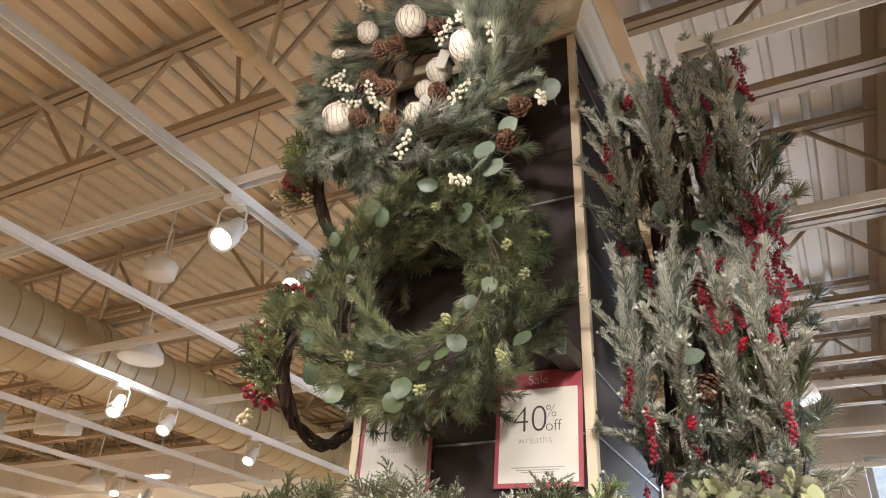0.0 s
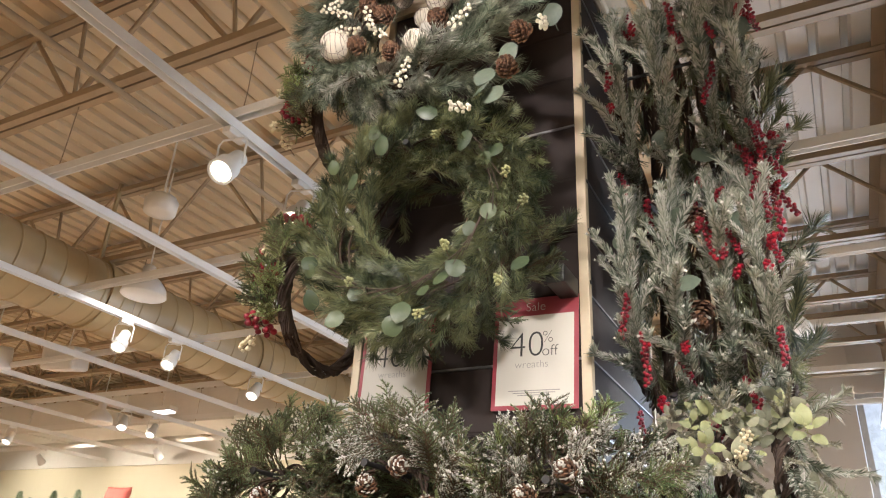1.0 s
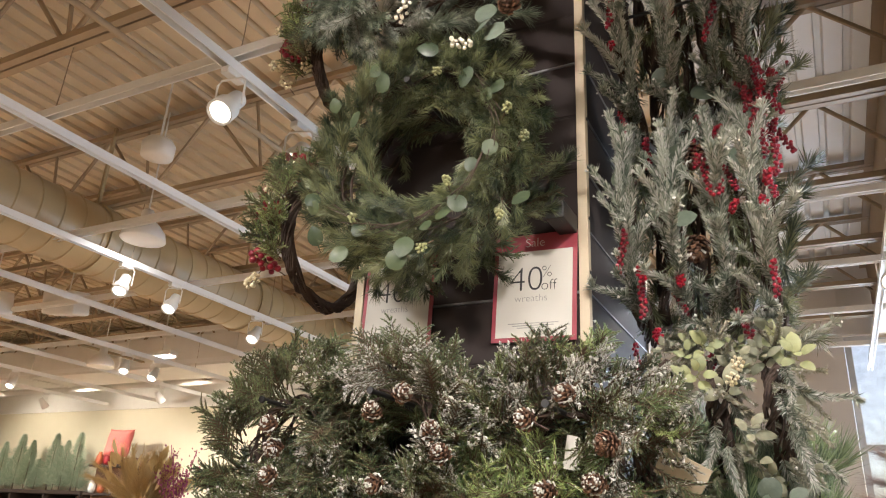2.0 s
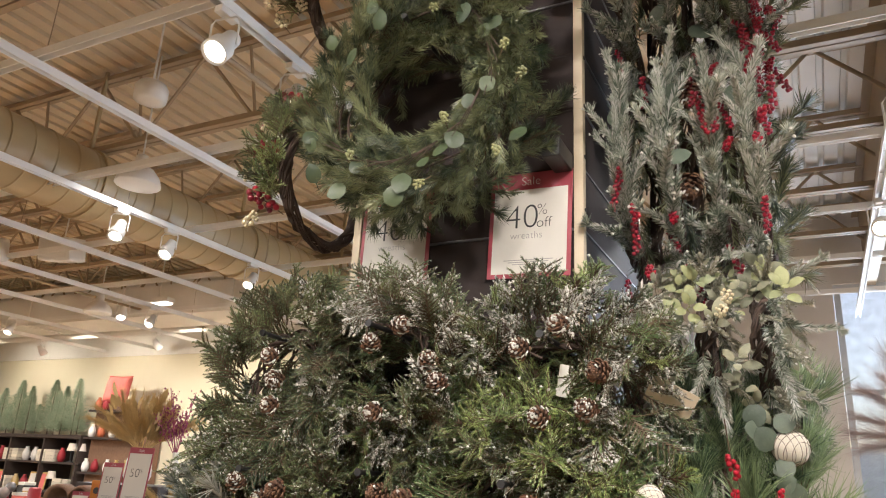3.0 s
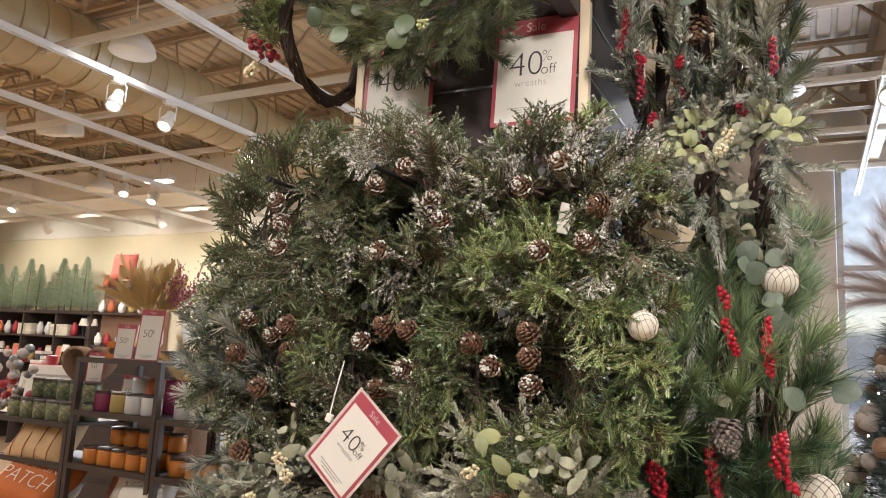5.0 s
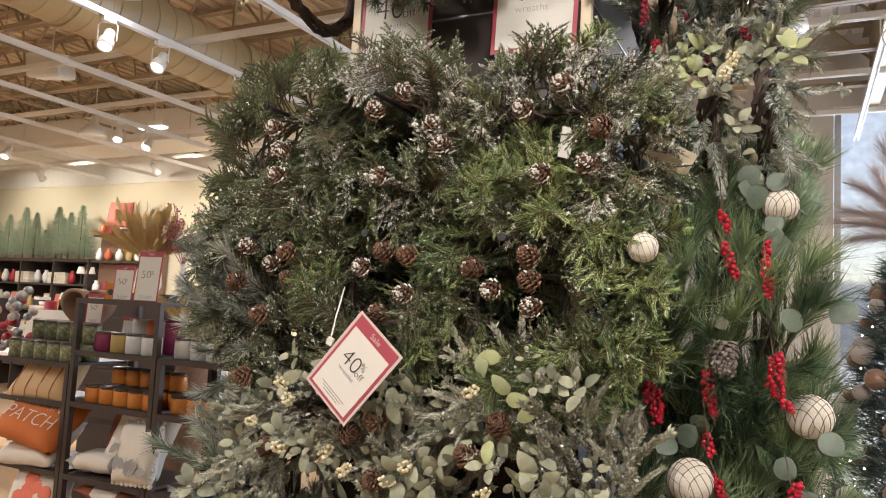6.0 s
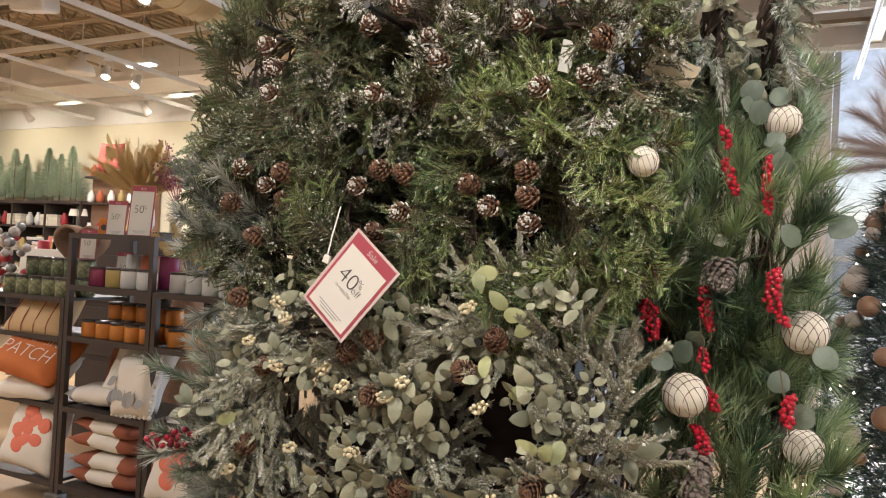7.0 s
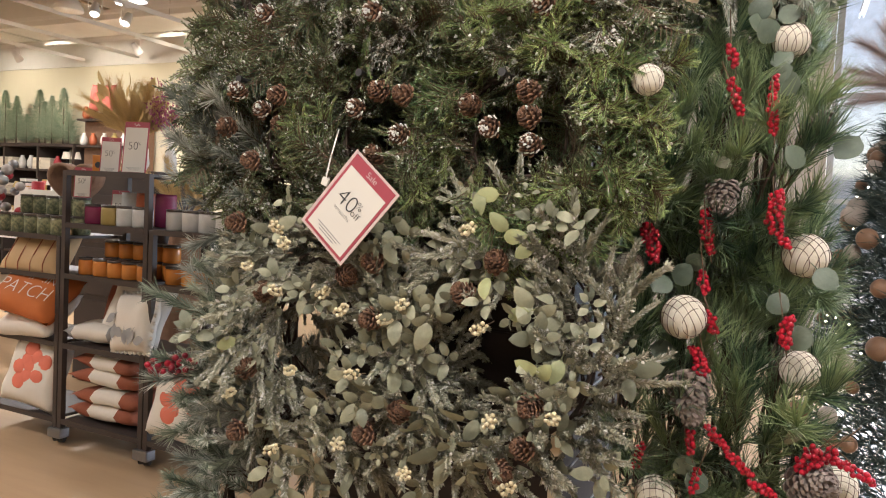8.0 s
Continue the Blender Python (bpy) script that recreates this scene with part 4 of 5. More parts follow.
for i, (x, z) in enumerate(((-0.484, 3.011), (-0.471, 2.946), (-0.559, 2.853), (-0.624, 2.913), (-0.657, 2.636), (-0.636, 2.51), (-0.55, 2.463), (-0.498, 2.516), (-0.389, 2.417), (-0.308, 2.506), (-0.267, 2.529), (-0.186, 2.652), (-0.136, 2.68), (-0.321, 3.025), (-0.16, 2.842), (-0.362, 2.463), (-0.214, 2.918), (-0.133, 2.86), (-0.66, 2.60), (-0.052, 2.54), (-0.215, 2.543), (-0.344, 2.525))):
    leaf_on(green, "euc", (x, -0.335, z), 60 + i, R.uniform(0.8, 1.2))
for x, z in ((-0.291, 2.952), (-0.101, 2.771), (-0.057, 2.685), (-0.521, 2.564), (-0.248, 2.599), (-0.114, 2.508), (-0.3, 2.449)):
    fix(green, BERRY["bud"], (x, -0.335, z), (R.uniform(-1, 1), -0.6, R.uniform(-1, 1)), 0, 1.1)
for k in range(16):
    a = R.choice([R.uniform(-0.6, 0.7), R.uniform(3.9, 5.6)])
    bare = data_mesh("bare_twig", *tube([(0, 0, 0), (0.01, 0, 0.06), (0.0, 0.006, 0.14)], [0.0022, 0.0018, 0.0012], 5), M["twig"])
    link("bare_twig", bare, green, toward((0.25 * math.cos(a), -0.11, 0.25 * math.sin(a)), (math.sin(a), -0.15, -math.cos(a))))
peg((-0.41, 0.004, 2.97), 0)

# ---- small grapevine wreaths on the west side of the tower ----
GL = "grapevine wreaths on the tower side"
for (x, y, z, sd) in ((-0.88, 0.03, 2.66, 1), (-0.88, 0.05, 3.34, 2)):
    w = wreath(pose(x, y, z, 0, 0, -90), 0.20, 0.04, "brown grapevine wreath with greenery, red and cream berries", GL, bare=22)
    dress(w, ["cedar", "feather", "cedar"], 110, 0.21, 0.06, 520 + sd, arc=(-0.55, 1.9), size=(0.6, 1.0), out=0.9, front=0.9)
    for k in range(20):
        a = R.uniform(-0.7, 1.5)
        at = w.matrix_basis @ Vector((0.23 * math.cos(a), R.uniform(-0.12, 0.0), 0.23 * math.sin(a)))
        fix(w, BERRY["dark" if k % 3 == 0 else "cream"], at, (R.uniform(-1, 0.2), -0.6, R.uniform(-1, 1)), 0, R.uniform(1.1, 1.6))
    peg((-0.722, y, z + 0.19), -90)

# ---- stacked frosted wreaths on the east side, upper rows ----
GU = "frosted berry wreaths on the tower side"
for row, z in enumerate((3.24, 2.62)):
    for k, x in enumerate((0.10, 0.22, 0.335, 0.43)):
        rad = 0.27 if row == 0 else 0.255
        w = wreath(pose(x - 0.01 * row, 0.33, z + (0.02, 0.03, 0.05, 0.0)[k] * (1 - row), 0, 0, 90), rad, 0.05, "frosted pine grapevine wreath with red berries and eucalyptus", GU, bare=14)
        dress(w, ["frost"], 31, rad + 0.04, 0.020, 530 + 10 * row + k, arc=(math.pi - 1.25, math.pi + 1.25), size=(0.8, 1.2), swirl=1.3, out=0.5, front=0.0, back=0.35, spin=-1, loose=0.16)
        # pine sprigs added behind and inside, blocking light so the gaps stay dark
        dress(w, ["blue"], 20, rad, 0.06, 590 + 10 * row + k, arc=(-1.0, 1.0), size=(1.0, 1.4), swirl=1.2, out=0.4, back=1.5)
        dress(w, ["blue"], 9, rad - 0.03, 0.03, 560 + 10 * row + k, arc=(math.pi - 1.2, math.pi + 1.2), size=(0.8, 1.1), swirl=1.4, out=0.3, front=0.05, back=0.5)
        for q in range(6 if k < 3 else 16):
            a = math.pi + R.uniform(-1.5, 1.5)
            at = w.matrix_basis @ Vector(((rad + 0.085) * math.cos(a), R.uniform(-0.07, 0.03), (rad + 0.085) * math.sin(a)))
            fix(w, BERRY["red_small" if q % 4 == 0 else "string"], at, (R.uniform(-0.2, 0.5), -0.25, -1 if q % 3 else 0.6), 0, R.uniform(0.75, 1.05))
        for q in range(2):
            a = math.pi + R.uniform(-1.4, 1.4)
            at = w.matrix_basis @ Vector(((rad + 0.075) * math.cos(a), R.uniform(-0.04, 0.02), (rad + 0.075) * math.sin(a)))
            leaf_on(w, "grey", at, R.randint(0, 999), R.uniform(1.0, 1.4))
        if k == 1 and row == 1:
            fix(w, CONE["half"], (0.27, 0.07, 2.80), (0.2, -0.3, -1), 0, 1.4)
            fix(w, CONE["half"], (0.26, 0.07, 2.54), (0.1, -0.3, -1), 0, 1.4)
    peg((0.002, 0.33, z + 0.26), 90)

# ---- lower front: two rows of cedar wreaths with snowy cones ----
GF = "cedar wreaths with snowy cones"
CEDAR = "green cedar wreath dusted with snow, with frosted pine cones"
rows = [(-0.77, 2.00, 0.155), (-0.444, 2.01, 0.16), (-0.01, 1.965, 0.15), (-0.79, 1.66, 0.165), (-0.44, 1.665, 0.165), (-0.09, 1.655, 0.17)]
front = []
for i, (x, z, r) in enumerate(rows):
    b = wreath(pose(x, -0.055, z - 0.02), r, 0.05, "green cedar wreath hung behind another", GF)
    dress(b, ["cedar"], 72, r * 0.85, 0.08, 600 + i, size=(0.9, 1.25), out=0.9, inner=1.3)
    w = wreath(pose(x, -0.165, z, R.uniform(-4, 4), 0, R.uniform(-5, 5)), r * 0.75, 0.045, CEDAR, GF)
    kinds = (["cedar", "cedar", "cedar_snow"], ["cedar", "cedar_snow", "cedar_frost"], ["cedar_frost", "cedar_snow", "cedar_snow", "feather"], ["cedar", "cedar_snow", "cedar_snow"], ["cedar", "cedar_snow", "cedar", "feather"], ["cedar", "cedar_snow", "feather"])[i]
    dress(w, kinds, 120, r * 0.9, 0.07, 620 + i, size=(0.8, 1.2), out=1.1, swirl=0.55, front=0.6, spin=1 if i % 2 else -1, inner=0.56, loose=0.3)
    if i == 5:
        dress(w, ["feather"], 120, r * 1.1, 0.09, 629, arc=(-1.5, 2.3), size=(0.9, 1.2), out=1.0, swirl=-0.5, front=0.7, inner=0.5)
    front.append(w)
    peg((x, 0.004, z + 0.10), 0)
for i, (x, z) in enumerate(((-0.723, 2.029), (-0.714, 1.985), (-0.702, 1.911), (-0.365, 2.098), (-0.437, 2.05), (-0.279, 2.003), (-0.243, 1.955), (-0.396, 1.904), (0.045, 2.073), (-0.042, 2.032), (0.125, 1.985), (0.004, 1.889), (0.091, 1.902))):
    w = min(front[:3], key=lambda q: abs(q.location.x - x))
    fix(w, CONE["snowy" if i not in (10,) else "half"], (x, -0.295, z), (R.uniform(-1, 1), -0.8, R.uniform(-0.6, 0.9)), 0, 0.95)
for i, (x, z) in enumerate(((-0.798, 1.72), (-0.818, 1.638), (-0.649, 1.719), (-0.747, 1.684), (-0.722, 1.558), (-0.684, 1.642), (-0.428, 1.68), (-0.372, 1.717), (-0.304, 1.706), (-0.315, 1.626), (-0.393, 1.564), (-0.159, 1.686), (-0.097, 1.647), (-0.016, 1.705), (-0.008, 1.655), (-0.011, 1.598))):
    w = min(front[3:], key=lambda q: abs(q.location.x - x))
    fix(w, CONE["half" if i % 3 else "snowy"], (x, -0.295 if i not in (3, 5) else -0.24, z), (R.uniform(-1, 1), -0.8, R.uniform(-0.6, 0.7)), 0, 0.95)
for w, (x, z) in zip(front[:3], ((-0.675, 1.985), (-0.335, 2.005), (0.02, 1.975))):
    inv = w.matrix_basis.inverted()
    part("price_tag", box(-0.014, 0.014, -0.001, 0.001, -0.035, 0.035), M["paper"], w, "white price tag", m=inv @ pose(x, -0.225, z, 0, 8, 35))

for w, pts in ((front[1], [(-0.13, -0.25, 2.06), (-0.115, -0.28, 2.10), (-0.085, -0.29, 2.08), (-0.06, -0.28, 2.03)]), (front[2], [(-0.05, -0.28, 2.05), (-0.04, -0.31, 2.03), (0.0, -0.31, 2.01)])):
    v, f = tube(pts, 0.0022, 6)
    link("bare_twig", data_mesh("bare_twig", v, f, M["twig"]), w, w.matrix_basis.inverted(), "bare brown twig end")

# ---- lower front: sage wreaths with cream berries ----
GS = "sage wreaths with cream berries"
SAGE = "pale sage leaf and frosted fir wreath with cones and cream berries"
sage = []
for i, (x, z, r) in enumerate(((-0.55, 1.11, 0.215), (-0.12, 1.16, 0.215))):
    b = wreath(pose(x, -0.06, z), r + 0.02, 0.05, "frosted fir wreath hung behind another", GS)
    dress(b, ["stub"], 60, r - 0.02, 0.08, 640 + i, size=(0.8, 1.2), out=0.9, inner=1.2)
    w = wreath(pose(x, -0.175, z, 0, 0, 4 - 8 * i), r, 0.06, SAGE, GS)
    dress(w, ["stub"], 190, r + 0.01, 0.11, 650 + i, size=(0.85, 1.3), out=0.9, swirl=0.75, front=0.7, loose=0.45)
    for k in range(78):
        a = k * 2.39996
        rr = r + R.uniform(-0.10, 0.15)
        rosette(w, R.choice(["sage", "sage", "sage", "sage", "small", "small"]), (x + rr * math.cos(a), -0.245 - R.uniform(0.0, 0.08), z + rr * math.sin(a)), R.randint(4, 6), R.randint(0, 9999), R.uniform(0.6, 1.1), (0.3 * math.cos(a), -1, 0.4 * math.sin(a)))
    sage.append(w)
    peg((x, 0.004, z + 0.19), 0)
for x, z in ((-0.742, 1.406), (-0.68, 1.236), (-0.447, 1.298), (-0.346, 1.332), (-0.351, 1.213), (-0.127, 1.278), (-0.071, 1.353), (-0.714, 1.037), (-0.726, 0.901), (-0.347, 0.946), (-0.291, 1.001), (0.027, 1.085), (0.028, 0.978), (-0.045, 0.922)):
    fix(min(sage, key=lambda q: abs(q.location.x - x)), CONE["brown"], (x, -0.315, z), (R.uniform(-1, 1), -0.8, R.uniform(-0.6, 0.7)), 0, 1.05)
for x, z in ((-0.608, 1.388), (-0.598, 1.351), (-0.709, 1.301), (-0.6, 1.243), (-0.465, 1.269), (-0.414, 1.235), (-0.278, 1.243), (-0.298, 1.216), (-0.115, 1.433), (-0.077, 1.23), (-0.726, 0.991), (-0.566, 1.063), (-0.378, 1.084), (-0.598, 0.873), (-0.257, 0.887), (0.08, 1.054), (0.005, 0.912), (-0.059, 1.042), (-0.43, 0.925)):
    fix(min(sage, key=lambda q: abs(q.location.x - x)), BERRY["cream"], (x, -0.345, z), (R.uniform(-0.8, 0.8), -0.6, R.uniform(-0.8, 0.8)), 0, 1.0)
for i, (x, z) in enumerate(((-0.112, 1.492), (-0.085, 1.499), (-0.039, 1.415), (-0.001, 1.394), (-0.058, 1.437), (0.021, 1.149), (0.079, 1.163), (0.045, 1.141), (-0.005, 1.261), (-0.758, 1.107), (-0.089, 1.317), (-0.321, 1.371), (-0.364, 1.362))):
    leaf_on(min(sage, key=lambda q: abs(q.location.x - x)), "lime" if i < 11 else "sage", (x, -0.34, z), 300 + i, 0.95)

# the tilted sale card tied to the wreaths
dia = sale_sign(pose(-0.384, -0.405, 1.4555) @ pose(0, 0, 0, 0, 41, 0) @ pose(0, 0, -0.0985), 0.130, 0.197, "clear-sleeved red and white 40 percent off card hung at a slant", tail="wreaths")
for x0, x1, z0, z1 in ((-0.072, -0.0654, -0.006, 0.203), (0.0654, 0.072, -0.006, 0.203), (-0.065, 0.065, 0.1974, 0.203), (-0.065, 0.065, -0.006, -0.0004)):
    part("sleeve_edge", box(x0, x1, -0.0012, 0.0008, z0, z1, 0.0003), M["sleeve"], dia, "clear plastic sleeve edge")
cv, cf = tube([(-0.448, -0.405, 1.512), (-0.452, -0.385, 1.56), (-0.490, -0.30, 1.635)], 0.0018, 6)
link("tie", data_mesh("tie", cv, cf, M["paper"]), dia, dia.matrix_basis.inverted(), "white plastic tie")
for z, x in ((1.510, -0.448),):
    part("tie_clip", box(-0.008, 0.008, -0.004, 0.004, -0.009, 0.009, 0.002), M["paper"], dia, "", False, dia.matrix_basis.inverted() @ pose(x, -0.405, z, 0, 20, 0))

# ---- frosted pines on the west side, lower rows ----
GW = "frosted pine wreaths on the tower side"
for z in (1.62, 1.02, 0.60):
    for x in (-0.80, -0.91):
        w = wreath(pose(x, 0.10, z, 0, 0, -90), 0.26, 0.05, "frosted grey-green pine wreath seen from its edge", GW)
        dress(w, ["grey", "sage", "frost"] if z < 1.5 else ["grey", "cedar", "grey"], 62, 0.265, 0.05, 660 + int(z * 10) + int(-x * 100), arc=(-1.7, 1.7), size=(0.85, 1.2), out=0.9, swirl=0.6)
    peg((-0.722, 0.10, z + 0.22), -90)

wst = w
fix(wst, BERRY["dark"], (-0.93, -0.27, 1.02), (-0.9, -0.5, -0.15), 0, 1.3)
fix(wst, BERRY["dark"], (-0.98, -0.30, 1.01), (-0.9, -0.4, -0.1), 0, 1.2)

# ---- lower east side: lamb's ear wreaths and long-needle pine wreaths ----
GE = "lamb's ear wreaths on the tower side"
lamb = []
for k, x in enumerate((0.17, 0.29, 0.41)):
    w = wreath(pose(x, 0.14, 2.10, 0, 0, 90), 0.12, 0.05, "pale green lamb's ear wreath with frosted fir and buds", GE, bare=10)
    dress(w, ["stub", "stub", "frost"], 26, 0.13, 0.05, 670 + k, arc=(math.pi - 1.9, math.pi + 1.9), size=(0.7, 1.0), out=0.9, back=0.8)
    for q in range(14):
        a = math.pi + R.uniform(-1.6, 1.6)
        rr = 0.15 + R.uniform(-0.03, 0.05)
        at = w.matrix_basis @ Vector((rr * math.cos(a), R.uniform(-0.06, 0.06), rr * math.sin(a)))
        rosette(w, R.choice(["lime", "sage", "sage"]), at, R.randint(4, 6), R.randint(0, 9999), R.uniform(0.55, 0.9), (R.uniform(-0.3, 0.3), -1, 0.4))
    lamb.append(w)
fix(lamb[1], BERRY["cream"], (0.35, -0.09, 2.16), (0, -0.5, 0.8), 0, 0.9)
fix(lamb[1], BERRY["cream"], (0.33, -0.09, 2.13), (0.3, -0.5, 0.4), 0, 0.9)
card = part("price_card", box(-0.05, 0.05, -0.001, 0.001, -0.03, 0.03), M["card"], lamb[0], "buff card price tag", m=lamb[0].matrix_basis.inverted() @ pose(0.232, -0.165, 1.945, 25, 28, 12))
peg((0.002, 0.17, 2.24), 90)

GP = "long-needle pine wreaths on the tower side"
pine = []
for row, z in enumerate((1.62, 1.04)):
    for k, x in enumerate((0.09, 0.21, 0.32, 0.42)):
        rad = 0.30
        w = wreath(pose(x + 0.05 * row, 0.34, z, 0, 0, 90), rad, 0.05, "long-needle green pine wreath with plaid balls, cones and red berries", GP, bare=6)
        dress(w, ["long", "long", "long", "long", "long"], 48, rad + 0.01, 0.055, 680 + 10 * row + k, arc=(math.pi - 1.75, math.pi + 1.75), size=(0.95, 1.3), swirl=-0.9, out=0.7, front=0.3, back=0.7)
        pine.append(w)
    peg((0.002, 0.34, z + 0.29), 90)


def pick(x, z):
    return min(pine, key=lambda q: abs(q.location.x - x) + 0.6 * abs(q.location.z - z))


for x, y, z, r in ((0.201, -0.265, 1.738, 0.031), (0.15, -0.06, 1.357, 0.034), (0.284, -0.127, 1.264, 0.047), (0.508, -0.0, 1.407, 0.047), (0.514, -0.01, 1.163, 0.041), (0.447, -0.02, 1.858, 0.038), (0.244, -0.08, 0.856, 0.044), (0.60, -0.02, 0.93, 0.042)):
    ball_on(pick(x, z), (x, y, z), r, x * 11 + z)
for x, y, z, s, up in ((0.332, -0.076, 1.555, 0.75, 1), (0.29, -0.09, 1.145, 1.05, -1), (0.171, -0.16, 1.553, 0.75, -1), (0.503, 0.02, 1.664, 0.8, 0), (0.54, -0.05, 0.93, 1.1, 0)):
    fix(pick(x, z), CONE["big"], (x, y, z), (0.25, -0.35 if up else -0.8, -1.0 if up else 0.3), 0, s)
for x, z, tilt, ln, sp, n in ((0.214, 1.373, -0.18, 0.087, 0.021, 31), (0.326, 1.400, -0.19, 0.094, 0.014, 24), (0.320, 1.315, -0.16, 0.048, 0.013, 11), (0.346, 1.233, -0.38, 0.056, 0.016, 16), (0.330, 1.140, -0.16, 0.066, 0.019, 23), (0.365, 1.690, -0.37, 0.082, 0.012, 17),
                              (0.347, 1.789, -0.16, 0.047, 0.011, 9), (0.430, 1.650, -0.13, 0.121, 0.011, 24), (0.450, 1.450, -0.16, 0.087, 0.021, 33), (0.473, 1.422, -0.42, 0.031, 0.011, 6), (0.482, 1.221, -0.19, 0.064, 0.016, 19), (0.179, 1.612, -0.10, 0.068, 0.008, 9)):
    berries_on(pick(x, z), (x, -0.105, z), (tilt, -0.05, 1), int(n * 1.5), ln, sp, int(x * 1000 + z * 100))
for x, z, tilt, ln, sp, n in ((0.318, 0.972, -0.24, 0.049, 0.012, 10), (0.202, 0.918, 0.04, 0.058, 0.013, 12), (0.391, 0.993, -0.81, 0.067, 0.010, 14), (0.438, 0.948, -0.81, 0.065, 0.010, 14), (0.489, 0.911, -0.95, 0.063, 0.010, 14), (0.521, 0.977, 0.60, 0.065, 0.019, 23), (0.550, 0.994, 0.67, 0.052, 0.018, 18), (0.655, 0.976, -0.85, 0.076, 0.011, 18), (0.324, 0.887, 0.25, 0.054, 0.012, 11)):
    berries_on(pick(x, z), (x, -0.115, z), (math.tan(tilt), -0.05, 1), int(n * 1.4), ln, sp, int(x * 1000 + z * 100))
for i, (x, z) in enumerate(((0.409, 1.865), (0.449, 1.753), (0.425, 1.783), (0.481, 1.603), (0.57, 1.638), (0.34, 1.594), (0.234, 1.335), (0.292, 1.371), (0.264, 1.344), (0.539, 1.374), (0.512, 1.249), (0.251, 1.178), (0.516, 1.047), (0.309, 1.13), (0.305, 0.927), (0.454, 1.313), (0.391, 1.889), (0.432, 1.904), (0.336, 0.914), (0.38, 1.93), (0.44, 1.82))):
    leaf_on(pick(x, z), "grey" if i not in (5, 12) else "sage", (x, -0.09 if z < 1.7 else -0.05, z), 400 + i, R.uniform(0.8, 1.05))
part("price_tag", box(-0.016, 0.016, -0.001, 0.001, -0.04, 0.04), M["paper"], pine[0], "clear plastic price tag", m=pine[0].matrix_basis.inverted() @ pose(0.205, -0.06, 1.71, 0, 12, 10))


# ---- the rack of candles and cushions ----
def cushion(name, w, h, t, mats, band=None, seed=0):
    """A plump square cushion in the xz plane; cells beyond the band take the second cloth."""
    g = Builder()
    n = 14
    rng = random.Random(seed)
    idx = {}
    for s in (-1, 1):
        for i in range(n + 1):
            for j in range(n + 1):
                u, v = 2 * i / n - 1, 2 * j / n - 1
                edge = max(abs(u), abs(v)) >= 0.999
                if edge and s == 1:
                    idx[s, i, j] = idx[-1, i, j]
                    continue
                pin = 1 - 0.07 * (1 - u * u) - 0.0 * v
                pin2 = 1 - 0.07 * (1 - v * v)
                y = s * t / 2 * max((1 - u ** 4) * (1 - v ** 4), 0) ** 0.5
                y += 0.012 * noise.noise(Vector((u * 2 + seed, v * 2, s)))
                idx[s, i, j] = len(g.v)
                g.v.append((u * w / 2 * pin2, y, (v * h / 2) * pin))
    for s in (-1, 1):
        for i in range(n):
            for j in range(n):
                q = (idx[s, i, j], idx[s, i + 1, j], idx[s, i + 1, j + 1], idx[s, i, j + 1])
                g.f.append(q if s == -1 else q[::-1])
                u = abs(2 * (i + 0.5) / n - 1)
                g.s.append(1 if band and u > band else 0)
    return g.mesh(name, mats, True)


def pillow(m, w, h, t, mats, label, band=None, seed=0, group="cushions on the rack"):
    p = thing("cushion", m, label, "cushion", group)
    link("cover", cushion("cover", w, h, t, mats, band, seed), p)
    return p


def jar(m, r, h, mat, label, lid=True, group="candles on the rack"):
    c = thing("candle_jar", m, label, "candle", group)
    key = (r, h, mat.name)
    if key not in JARS:
        JARS[key] = mesh_of("jar", lathe([(r * 0.9, 0), (r, 0.006), (r, h * 0.9), (r * 0.95, h), (r * 0.9, h), (r * 0.88, h * 0.86)], 20), mat, True)
        JARS[key + (1,)] = mesh_of("lid", lathe([(r * 1.0, h), (r * 1.02, h + 0.003), (r * 1.02, h + 0.011), (r * 0.98, h + 0.013)], 20), M["lid"], True)
    link("jar", JARS[key], c)
    if lid:
        link("lid", JARS[key + (1,)], c, None, "dark metal lid")


JARS = {}
RY = 1.076
DEP = 0.42


def rack(x0, x1, zs, label):
    r = thing("shelf_rack", pose(0, RY, 0), label, "shelving rack", "shelving racks")
    top = max(zs)
    for x in (x0, x1):
        for y in (0.0, DEP):
            part("post", box(x - 0.016, x + 0.016, y - 0.016, y + 0.016, 0.085, top, 0.002), M["rack"], r)
            c = part("caster", lathe([(0.018, -0.016), (0.034, -0.014), (0.034, 0.014), (0.018, 0.016)], 16), M["black"], r, "black caster", m=pose(x, y + 0.01, 0.034, 0, 90, 30))
            part("fork", box(-0.034, 0.034, -0.034, 0.034, 0.03, 0.088, 0.01), M["rail"], r, "steel caster fork", m=pose(x, y, 0))
    for z in zs:
        part("shelf", box(x0 + 0.017, x1 - 0.017, -0.012, DEP + 0.012, z - 0.016, z, 0.002), M["rack"], r)
        part("shelf_edge", box(x0 + 0.017, x1 - 0.017, -0.016, -0.0125, z - 0.026, z + 0.004), M["rack"], r)
    return r


